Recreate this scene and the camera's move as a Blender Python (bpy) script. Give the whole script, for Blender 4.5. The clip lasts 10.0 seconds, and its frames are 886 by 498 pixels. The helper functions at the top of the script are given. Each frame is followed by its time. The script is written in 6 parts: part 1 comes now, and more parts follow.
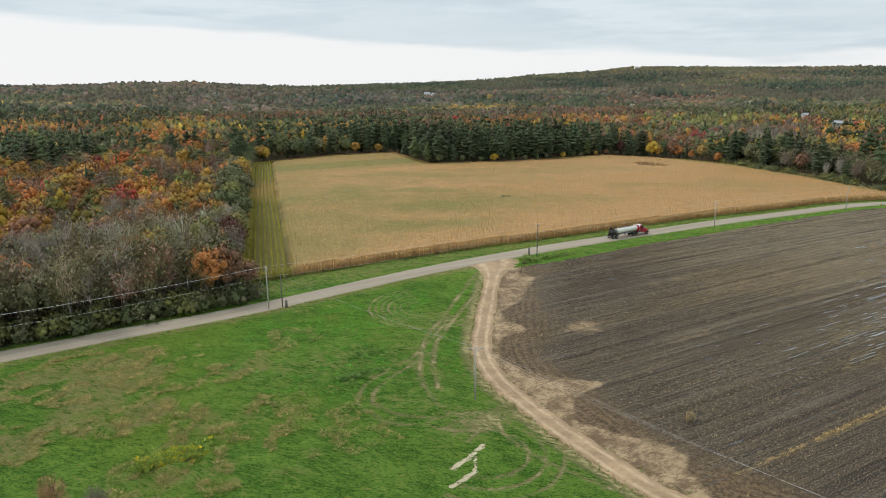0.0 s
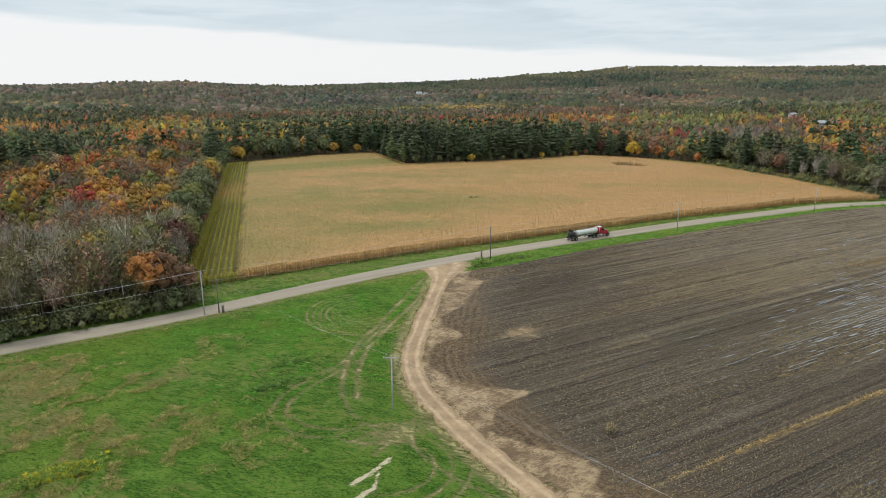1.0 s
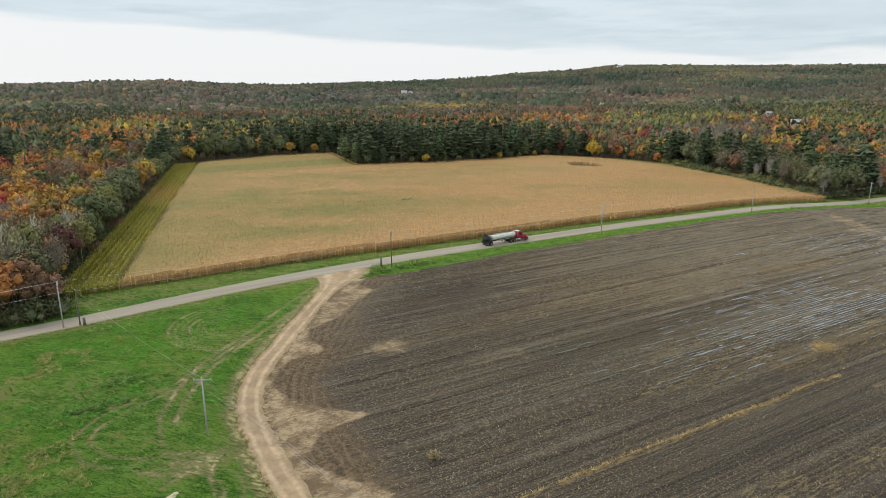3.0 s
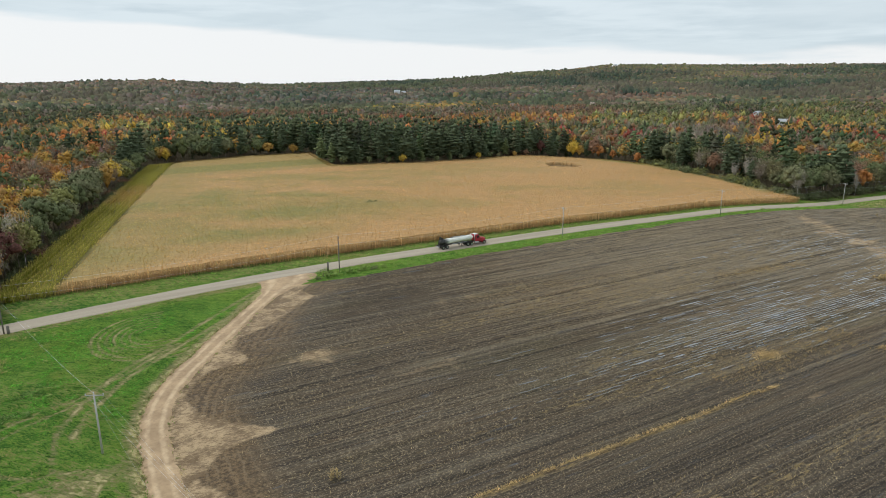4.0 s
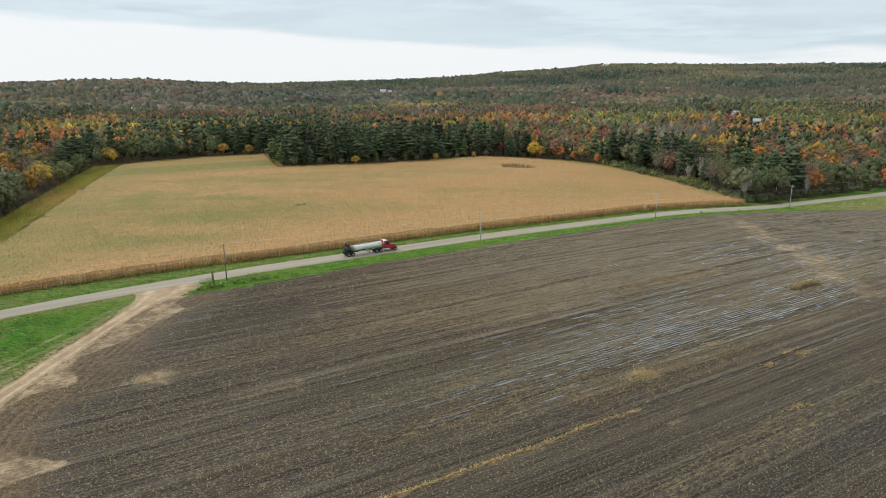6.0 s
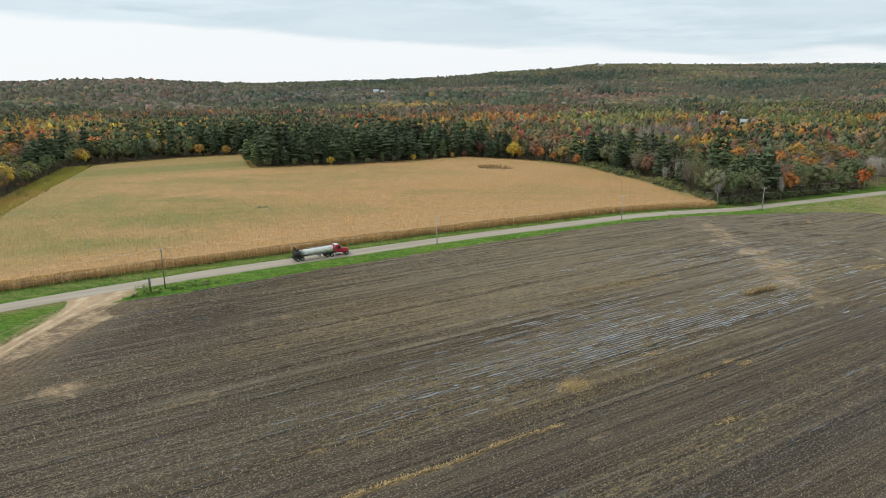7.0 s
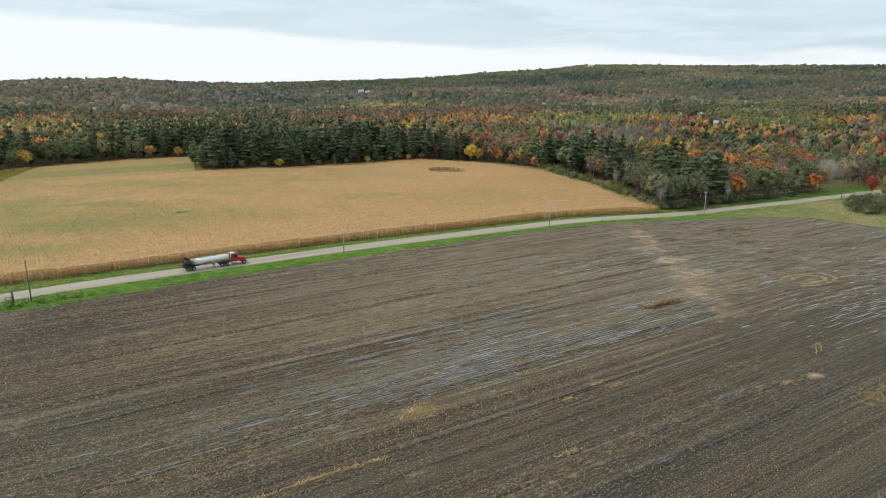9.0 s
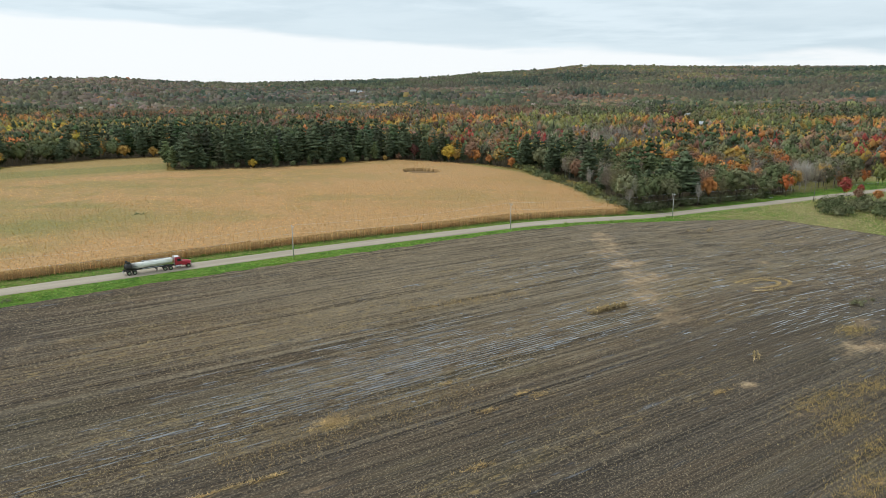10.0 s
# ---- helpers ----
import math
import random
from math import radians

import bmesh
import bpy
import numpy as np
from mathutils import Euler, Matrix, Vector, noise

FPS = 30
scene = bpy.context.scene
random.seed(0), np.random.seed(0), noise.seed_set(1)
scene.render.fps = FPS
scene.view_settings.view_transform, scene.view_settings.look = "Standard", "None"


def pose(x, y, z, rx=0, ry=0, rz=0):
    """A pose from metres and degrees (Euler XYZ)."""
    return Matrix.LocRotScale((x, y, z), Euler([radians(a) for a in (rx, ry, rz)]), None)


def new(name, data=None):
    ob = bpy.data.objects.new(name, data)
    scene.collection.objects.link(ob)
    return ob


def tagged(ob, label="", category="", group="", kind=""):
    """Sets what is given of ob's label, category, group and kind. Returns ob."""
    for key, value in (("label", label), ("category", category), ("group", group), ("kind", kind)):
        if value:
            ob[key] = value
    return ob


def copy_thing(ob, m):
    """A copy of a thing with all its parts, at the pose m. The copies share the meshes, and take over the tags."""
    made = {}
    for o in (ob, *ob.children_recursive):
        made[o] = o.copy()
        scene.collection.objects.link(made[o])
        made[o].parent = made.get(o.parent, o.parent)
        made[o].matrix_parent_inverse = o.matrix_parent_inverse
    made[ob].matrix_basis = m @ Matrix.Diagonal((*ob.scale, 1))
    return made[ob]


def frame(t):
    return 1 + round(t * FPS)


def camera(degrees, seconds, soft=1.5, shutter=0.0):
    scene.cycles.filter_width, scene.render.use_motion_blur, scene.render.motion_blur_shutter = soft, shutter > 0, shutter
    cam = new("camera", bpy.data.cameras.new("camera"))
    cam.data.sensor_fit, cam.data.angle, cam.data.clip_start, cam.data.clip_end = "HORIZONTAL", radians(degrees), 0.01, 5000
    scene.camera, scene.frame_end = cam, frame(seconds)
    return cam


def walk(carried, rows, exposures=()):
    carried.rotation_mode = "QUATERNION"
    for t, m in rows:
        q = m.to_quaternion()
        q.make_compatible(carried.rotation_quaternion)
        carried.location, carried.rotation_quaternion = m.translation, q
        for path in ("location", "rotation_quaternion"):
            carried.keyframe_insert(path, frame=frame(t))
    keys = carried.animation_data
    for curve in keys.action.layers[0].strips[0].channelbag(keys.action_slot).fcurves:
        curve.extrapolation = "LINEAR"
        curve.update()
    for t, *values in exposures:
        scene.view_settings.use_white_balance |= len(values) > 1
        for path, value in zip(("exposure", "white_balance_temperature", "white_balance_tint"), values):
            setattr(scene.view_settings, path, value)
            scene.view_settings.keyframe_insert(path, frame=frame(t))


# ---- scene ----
cam = camera(69.0, 10.0, soft=0.5)
# seconds, place in metres, yaw, pitch, lean
ROWS = [
    (0.0, 0.000, 0.000, 47.919, 0.000, -13.801, 0.466),
    (0.5, 6.096, 1.654, 47.902, -0.165, -13.818, 0.463),
    (1.0, 12.247, 3.354, 47.896, -0.328, -13.833, 0.461),
    (1.5, 18.450, 5.057, 47.865, -0.482, -13.854, 0.462),
    (2.0, 24.689, 6.779, 47.831, -0.629, -13.882, 0.466),
    (2.5, 30.902, 8.585, 47.817, -0.763, -13.913, 0.475),
    (4.0, 49.567, 14.382, 47.969, -1.126, -13.993, 0.512),
    (4.5, 55.781, 16.373, 47.967, -1.234, -14.020, 0.519),
    (5.0, 62.022, 18.389, 47.942, -1.345, -14.039, 0.517),
    (5.5, 68.266, 20.374, 47.907, -1.463, -14.051, 0.508),
    (7.0, 87.027, 26.415, 47.874, -1.842, -14.052, 0.455),
    (7.5, 93.228, 28.402, 47.894, -1.976, -14.047, 0.428),
    (8.0, 99.412, 30.332, 47.920, -2.118, -14.042, 0.392),
    (8.5, 105.553, 32.160, 47.941, -2.261, -14.036, 0.349),
    (9.0, 111.836, 33.802, 47.976, -2.418, -14.028, 0.299),
    (9.5, 118.095, 35.264, 48.001, -2.573, -14.024, 0.246),
    (10.0, 124.512, 36.599, 48.033, -2.736, -14.019, 0.189),
]
walk(cam, [(t, pose(x, y, z, 0, 0, yaw) @ pose(0, 0, 0, 90 + pitch) @ pose(0, 0, 0, 0, 0, -lean))
           for t, x, y, z, yaw, pitch, lean in ROWS],
     [(0.0, -0.07, 6500, 10), (4.5, -0.06, 6410, 9), (10.0, 0.04, 6290, 8)])


# ---- node helper ----
class Nodes:
    def __init__(self, tree):
        self.tree = tree
        tree.nodes.clear()

    def add(self, kind, **props):
        n = self.tree.nodes.new(kind)
        for k, v in props.items():
            setattr(n, k, v)
        return n

    def put(self, socket, value):
        if isinstance(value, bpy.types.NodeSocket):
            self.tree.links.new(value, socket)
        elif isinstance(value, (tuple, list)) and len(value) == 3 and socket.type == 'RGBA':
            socket.default_value = (*value, 1)
        else:
            socket.default_value = value

    def noise(self, vec, scale, detail=3.0, rough=0.55, distort=0.0):
        n = self.add('ShaderNodeTexNoise')
        self.put(n.inputs['Vector'], vec)
        self.put(n.inputs['Scale'], scale)
        self.put(n.inputs['Detail'], detail)
        self.put(n.inputs['Roughness'], rough)
        self.put(n.inputs['Distortion'], distort)
        return n.outputs['Fac']

    def map(self, vec, scale=(1, 1, 1), turn=0.0, shift=(0, 0, 0)):
        n = self.add('ShaderNodeMapping')
        self.put(n.inputs['Vector'], vec)
        n.inputs['Scale'].default_value = scale
        n.inputs['Rotation'].default_value = (0, 0, radians(turn))
        n.inputs['Location'].default_value = shift
        return n.outputs[0]

    def math(self, op, a, b=0.0, clamp=False):
        n = self.add('ShaderNodeMath', operation=op, use_clamp=clamp)
        self.put(n.inputs[0], a)
        self.put(n.inputs[1], b)
        return n.outputs[0]

    def step(self, value, lo, hi, out0=0.0, out1=1.0):
        n = self.add('ShaderNodeMapRange', interpolation_type='SMOOTHSTEP')
        for i, v in enumerate((value, lo, hi, out0, out1)):
            self.put(n.inputs[i], v)
        return n.outputs[0]

    def mix(self, fac, a, b, how='MIX'):
        n = self.add('ShaderNodeMix', data_type='RGBA', blend_type=how)
        self.put(n.inputs[0], fac)
        self.put(n.inputs[6], a)
        self.put(n.inputs[7], b)
        return n.outputs[2]

    def attr(self, name):
        return self.add('ShaderNodeAttribute', attribute_name=name)


# ---- overcast sky and veiled sun ----
SUN_UP, SUN_TURN = 48.0, -70.0
world = bpy.data.worlds.new("overcast_sky")
scene.world = world
world.use_nodes = True
W = Nodes(world.node_tree)
sky = W.add('ShaderNodeTexSky', sky_type='NISHITA', sun_disc=False, sun_elevation=radians(SUN_UP), sun_rotation=radians(SUN_TURN))
way = W.add('ShaderNodeTexCoord').outputs['Generated']
axes = W.add('ShaderNodeSeparateXYZ')
W.put(axes.inputs[0], way)
flat = W.map(way, (1.0, 1.0, 6.0))
lump = W.noise(flat, 3.0, 4.0, 0.5, 0.2)
fine = W.noise(W.map(way, (1.0, 1.0, 7.5), 20), 6.0, 5.0, 0.55, 0.2)
edge = W.math('ADD', axes.outputs[2], W.math('MULTIPLY', axes.outputs[0], 0.052))
edge = W.math('ADD', edge, W.math('MULTIPLY', W.math('SUBTRACT', lump, 0.5), 0.05))
edge = W.math('ADD', edge, W.math('MULTIPLY', W.math('SUBTRACT', fine, 0.5), 0.035))
deck = W.mix(W.step(fine, 0.34, 0.64), (0.640, 0.740, 0.800), (0.780, 0.870, 0.920))
deck = W.mix(W.step(lump, 0.42, 0.62, 0, 0.7), deck, (0.725, 0.815, 0.865))
cloud = W.mix(W.step(edge, 0.058, 0.074), (0.97, 0.98, 0.985), deck)
veil = W.mix(0.94, W.mix(1.0, sky.outputs[0], (0.08, 0.08, 0.08), 'MULTIPLY'), cloud)
bg = W.add('ShaderNodeBackground')
W.put(bg.inputs[0], veil)
bg.inputs[1].default_value = 1.0
W.tree.links.new(bg.outputs[0], W.add('ShaderNodeOutputWorld').inputs[0])

sun = new("sun", bpy.data.lights.new("sun", 'SUN'))
sun.data.energy, sun.data.angle, sun.data.color = 1.75, radians(18), (1.0, 0.97, 0.92)
sun.matrix_world = pose(0, 0, 300, 90 - SUN_UP, 0, 180 - SUN_TURN)


# ---- materials ----
def material(name):
    m = bpy.data.materials.new(name)
    m.use_nodes = True
    n = Nodes(m.node_tree)
    shader = n.add('ShaderNodeBsdfPrincipled')
    n.tree.links.new(shader.outputs[0], n.add('ShaderNodeOutputMaterial').inputs[0])
    n.place = n.add('ShaderNodeTexCoord').outputs['Object']
    n.shader = shader
    return m, n


def finish(n, colour, rough, bump=None, strength=0.3, distance=0.1, metal=0.0):
    n.put(n.shader.inputs['Base Color'], colour)
    n.put(n.shader.inputs['Roughness'], rough)
    n.put(n.shader.inputs['Metallic'], metal)
    if bump is not None:
        b = n.add('ShaderNodeBump')
        b.inputs['Strength'].default_value = strength
        b.inputs['Distance'].default_value = distance
        n.put(b.inputs['Height'], bump)
        n.put(n.shader.inputs['Normal'], b.outputs[0])


def worn(name, colour, dark, rough=0.5, scale=3.0, metal=0.0, amount=0.6):
    m, n = material(name)
    a = n.noise(n.place, scale, 5, 0.6)
    b = n.noise(n.place, scale * 9, 3, 0.6)
    f = n.math('MULTIPLY', n.step(n.math('ADD', n.math('MULTIPLY', a, 0.7), n.math('MULTIPLY', b, 0.3)), 0.38, 0.68), amount)
    finish(n, n.mix(f, colour, dark), n.math('ADD', rough, n.math('MULTIPLY', b, 0.15)), b, 0.08, 0.02, metal)
    return m


def grass_material():
    m, n = material("grass")
    big = n.noise(n.place, 0.03, 5, 0.6)
    mid = n.noise(n.map(n.map(n.place, (1, 1, 1), 15), (0.6, 1.3, 1)), 0.22, 5, 0.7, 0.8)
    blow = n.noise(n.map(n.map(n.place, (1, 1, 1), 20), (0.7, 2.2, 1)), 0.8, 5, 0.75, 1.2)
    small = n.noise(n.map(n.map(n.place, (1, 1, 1), 20), (1, 1.8, 1)), 2.4, 4, 0.8)
    c = n.mix(n.step(mid, 0.36, 0.62), (0.078, 0.210, 0.030), (0.205, 0.385, 0.060))
    c = n.mix(n.step(big, 0.48, 0.62, 0, 0.6), c, (0.250, 0.345, 0.050))
    c = n.mix(n.step(big, 0.34, 0.42, 0.45, 0), c, (0.050, 0.185, 0.034))
    c = n.mix(n.step(blow, 0.51, 0.62, 0, 0.65), c, (0.300, 0.420, 0.062))
    c = n.mix(n.step(blow, 0.38, 0.47, 0.7, 0), c, (0.030, 0.078, 0.008))
    c = n.mix(n.step(small, 0.52, 0.62, 0, 0.7), c, (0.034, 0.086, 0.010))
    c = n.mix(n.step(small, 0.38, 0.48, 0.75, 0), c, (0.290, 0.410, 0.062))
    lean = n.attr("dry").outputs['Fac']
    rag = n.math('ADD', n.math('MULTIPLY', blow, 0.70), n.math('MULTIPLY', mid, 0.30))
    dry = n.math('MULTIPLY', n.step(n.math('ADD', lean, n.math('MULTIPLY', n.math('SUBTRACT', rag, 0.5), 4.4)), 0.45, 1.05), 0.80)
    c = n.mix(dry, c, n.mix(n.step(small, 0.35, 0.65), (0.215, 0.200, 0.070), (0.560, 0.420, 0.200)))
    bare = n.attr("worn").outputs['Fac']
    w = n.step(n.math('ADD', bare, n.math('MULTIPLY', n.math('SUBTRACT', blow, 0.5), 1.4)), 0.30, 0.80)
    c = n.mix(n.math('MULTIPLY', w, 0.85), c, n.mix(n.step(small, 0.35, 0.65), (0.330, 0.285, 0.120), (0.580, 0.450, 0.255)))
    chalk = n.attr("chalk").outputs['Fac']
    k = n.step(n.math('ADD', n.math('MULTIPLY', chalk, 1.25), n.math('MULTIPLY', n.math('SUBTRACT', n.noise(n.map(n.map(n.place, (1, 1, 1), -35), (0.7, 2.2, 1)), 1.1, 5, 0.75), 0.5), 2.6)), 0.50, 0.62)
    c = n.mix(n.math('MULTIPLY', k, 0.9), c, (0.62, 0.52, 0.36))
    wood = n.attr("wood").outputs['Fac']
    c = n.mix(wood, c, n.mix(small, (0.150, 0.110, 0.068), (0.070, 0.065, 0.032)))
    finish(n, c, 0.75, n.math('MULTIPLY', n.math('ADD', small, n.math('MULTIPLY', blow, 1.5)), n.math('SUBTRACT', 1.0, n.math('MAXIMUM', k, n.math('MULTIPLY', w, 0.75)))), 1.0, 0.6)
    n.shader.inputs['Specular IOR Level'].default_value = 0.05
    return m


def soil_material():
    m, n = material("ploughed_soil")
    row = n.map(n.place, (1, 1, 1), -29.0)
    band = n.noise(n.map(row, (0.005, 0.15, 1)), 1.0, 6, 0.7)
    furrow = n.noise(n.map(row, (0.012, 0.55, 1), 0, (7, 3, 0)), 1.0, 5, 0.72)
    fine = n.noise(n.map(row, (0.11, 1.5, 1), 0, (3, 9, 0)), 1.0, 5, 0.7)
    clod = n.noise(n.place, 1.7, 5, 0.75)
    big = n.noise(n.place, 0.03, 5, 0.65)
    c = n.mix(n.step(band, 0.38, 0.62), (0.070, 0.050, 0.033), (0.158, 0.112, 0.069))
    c = n.mix(n.step(big, 0.50, 0.66, 0, 0.6), c, (0.165, 0.112, 0.066))
    c = n.mix(n.step(n.noise(n.map(row, (0.02, 0.06, 1), 0, (9, 9, 0)), 1.0, 5, 0.65), 0.52, 0.66, 0, 0.55), c, (0.135, 0.120, 0.056))
    c = n.mix(n.step(furrow, 0.46, 0.56, 0, 0.5), c, (0.104, 0.079, 0.055))
    c = n.mix(n.step(furrow, 0.57, 0.65, 0, 0.6), c, (0.162, 0.128, 0.092))
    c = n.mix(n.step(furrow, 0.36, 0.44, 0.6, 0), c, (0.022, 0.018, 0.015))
    c = n.mix(n.step(fine, 0.57, 0.66, 0, 0.75), c, (0.190, 0.155, 0.105))
    crest = n.attr("crest").outputs['Fac']
    dried = n.math('MULTIPLY', n.step(n.math('ADD', crest, n.math('MULTIPLY', n.math('SUBTRACT', n.noise(n.map(row, (0.02, 0.12, 1), 0, (6, 6, 0)), 1.0, 5, 0.7), 0.5), 1.6)), 0.20, 0.85), 0.72)
    c = n.mix(dried, c, n.mix(n.step(fine, 0.40, 0.60), (0.150, 0.122, 0.086), (0.310, 0.256, 0.178)))
    line = n.noise(n.map(row, (0.0035, 0.85, 1), 0, (1, 6, 0)), 1.0, 2, 0.6)
    thread = n.noise(n.map(row, (0.010, 3.2, 1), 0, (4, 2, 0)), 1.0, 3, 0.65)
    gap = n.step(n.noise(n.map(row, (0.03, 0.12, 1), 0, (5, 1, 0)), 1.0, 4, 0.7), 0.40, 0.60)
    c = n.mix(n.math('MULTIPLY', n.step(line, 0.54, 0.62), n.math('MULTIPLY', gap, 0.75)), c, (0.235, 0.195, 0.138))
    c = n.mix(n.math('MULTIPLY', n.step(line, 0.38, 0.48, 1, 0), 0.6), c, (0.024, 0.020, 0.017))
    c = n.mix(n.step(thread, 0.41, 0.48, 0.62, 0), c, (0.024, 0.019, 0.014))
    c = n.mix(n.step(thread, 0.54, 0.61, 0, 0.7), c, (0.190, 0.158, 0.112))
    crumb = n.noise(n.map(row, (2.2, 4.0, 1)), 1.0, 4, 0.8)
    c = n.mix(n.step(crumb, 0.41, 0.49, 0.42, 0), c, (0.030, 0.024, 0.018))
    c = n.mix(n.step(crumb, 0.55, 0.62, 0, 0.38), c, (0.265, 0.212, 0.132))
    c = n.mix(n.step(crest, 0.0, 0.3, 0.52, 0), c, (0.048, 0.043, 0.037))
    speck = n.noise(n.map(row, (3.0, 5.0, 1), 0, (2, 2, 0)), 1.0, 2, 0.7)
    c = n.mix(n.step(speck, 0.56, 0.62, 0, 0.42), c, (0.400, 0.325, 0.215))
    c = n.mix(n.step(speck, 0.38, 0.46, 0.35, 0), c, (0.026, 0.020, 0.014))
    away = n.attr("away").outputs['Fac']
    arc = n.math('SINE', n.math('ADD', n.math('MULTIPLY', away, 4.0), n.math('MULTIPLY', n.noise(n.place, 0.15, 4, 0.65), 9.0)))
    head = n.step(n.math('ADD', away, n.math('MULTIPLY', n.noise(n.place, 0.08, 3, 0.6), 14.0)), 14, 23, 1, 0)
    c = n.mix(n.math('MULTIPLY', head, 0.85), c, n.mix(n.step(clod, 0.4, 0.6), (0.075, 0.052, 0.031), (0.195, 0.134, 0.076)))
    c = n.mix(n.math('MULTIPLY', head, n.math('MULTIPLY', n.step(arc, 0.3, 0.9), n.step(n.noise(n.place, 0.12, 4, 0.7), 0.40, 0.62, 0.0, 0.55))), c, (0.040, 0.030, 0.021))
    c = n.mix(n.math('MULTIPLY', head, n.math('MULTIPLY', n.step(arc, -0.95, -0.6, 1, 0), n.step(n.noise(n.place, 0.14, 4, 0.7), 0.42, 0.62, 0.0, 0.5))), c, (0.200, 0.150, 0.096))
    straw = n.attr("straw").outputs['Fac']
    fleck = n.step(n.math('ADD', n.noise(n.map(row, (0.5, 2.2, 1)), 1.0, 5, 0.8), n.math('MULTIPLY', straw, 0.20)), 0.64, 0.74)
    c = n.mix(n.math('MULTIPLY', fleck, 0.75), c, (0.27, 0.20, 0.095))
    c = n.mix(1.0, c, (1.13, 1.09, 1.04), 'MULTIPLY')
    bare = n.attr("bare").outputs['Fac']
    rag = n.math('ADD', n.math('MULTIPLY', n.noise(n.place, 0.22, 6, 0.72), 0.6), n.math('MULTIPLY', furrow, 0.4))
    b = n.step(n.math('ADD', bare, n.math('MULTIPLY', n.math('SUBTRACT', rag, 0.5), 1.9)), 0.36, 0.72)
    tan = n.mix(n.step(n.math('ADD', n.math('MULTIPLY', n.noise(n.place, 0.3, 4, 0.6), 0.5), n.math('MULTIPLY', n.noise(n.map(row, (1.2, 2.4, 1)), 1.0, 5, 0.8), 0.5)), 0.42, 0.60), (0.190, 0.128, 0.074), (0.520, 0.375, 0.220))
    c = n.mix(n.math('MULTIPLY', b, 0.9), c, n.mix(n.step(clod, 0.5, 0.72, 0, 0.5), tan, (0.12, 0.085, 0.055)))
    dash = n.noise(n.map(row, (0.12, 2.4, 1), 0, (11, 5, 0)), 1.0, 3, 0.6)
    area = n.attr("wet").outputs['Fac']
    rut = n.noise(n.map(row, (0.002, 0.95, 1), 0, (8, 4, 0)), 1.0, 1.5, 0.5)
    run = n.noise(n.map(row, (0.055, 0.7, 1), 0, (3, 7, 0)), 1.0, 3, 0.6)
    lie = n.step(n.math('ADD', run, n.math('MULTIPLY', area, 0.17)), 0.64, 0.68)
    long_pool = n.math('MULTIPLY', n.step(n.math('ABSOLUTE', n.math('SUBTRACT', rut, 0.56)), 0.010, 0.020, 1, 0), lie)
    wet = n.math('MAXIMUM', long_pool, n.step(n.math('ADD', dash, n.math('MULTIPLY', area, 0.045)), 0.665, 0.68))
    wet = n.math('MULTIPLY', wet, n.math('SUBTRACT', 1.0, b, True))
    c = n.mix(n.math('MULTIPLY', wet, 0.6), c, (0.075, 0.073, 0.076))
    rough = n.mix(wet, n.step(band, 0.3, 0.7, 0.5, 0.8), (0.05, 0.05, 0.05))
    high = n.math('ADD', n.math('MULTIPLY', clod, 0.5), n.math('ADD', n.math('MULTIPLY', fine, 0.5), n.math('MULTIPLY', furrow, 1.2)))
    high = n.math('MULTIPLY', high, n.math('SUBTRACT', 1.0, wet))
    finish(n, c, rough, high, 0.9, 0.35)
    n.put(n.shader.inputs['Specular IOR Level'], n.math('ADD', 0.12, n.math('MULTIPLY', wet, 0.88)))
    return m


def earth_material():
    m, n = material("packed_earth")
    side = n.attr("across").outputs['Fac']
    small = n.noise(n.place, 1.6, 6, 0.65)
    mid = n.noise(n.place, 0.25, 4, 0.6)
    c = n.mix(n.step(mid, 0.3, 0.7), (0.330, 0.222, 0.126), (0.500, 0.345, 0.200))
    c = n.mix(n.step(small, 0.42, 0.75, 0, 0.6), c, (0.25, 0.165, 0.10))
    rut = n.step(n.math('ABSOLUTE', n.math('SUBTRACT', n.math('ABSOLUTE', side), 0.45)), 0.05, 0.25, 1, 0)
    c = n.mix(n.math('MULTIPLY', rut, n.step(n.noise(n.place, 0.35, 5, 0.7), 0.35, 0.65, 0.1, 0.65)), c, (0.66, 0.49, 0.31))
    finish(n, c, 0.9, n.math('ADD', small, n.math('MULTIPLY', rut, -0.5)), 0.5, 0.12)
    return m


def road_material():
    m, n = material("worn_asphalt")
    side = n.attr("across").outputs['Fac']
    small = n.noise(n.place, 3.0, 6, 0.7)
    long = n.noise(n.map(n.map(n.place, (1, 1, 1), -29.0), (0.03, 0.5, 1)), 1.0, 4, 0.6)
    c = n.mix(n.step(long, 0.3, 0.7), (0.335, 0.276, 0.205), (0.425, 0.355, 0.268))
    c = n.mix(n.step(small, 0.4, 0.75, 0, 0.5), c, (0.22, 0.195, 0.155))
    edge_dirt = n.step(n.math('ADD', n.math('ABSOLUTE', side), n.math('MULTIPLY', n.math('SUBTRACT', small, 0.5), 0.5)), 0.78, 1.0)
    c = n.mix(n.math('MULTIPLY', edge_dirt, 0.8), c, (0.27, 0.225, 0.155))
    finish(n, c, 0.85, small, 0.25, 0.03)
    return m


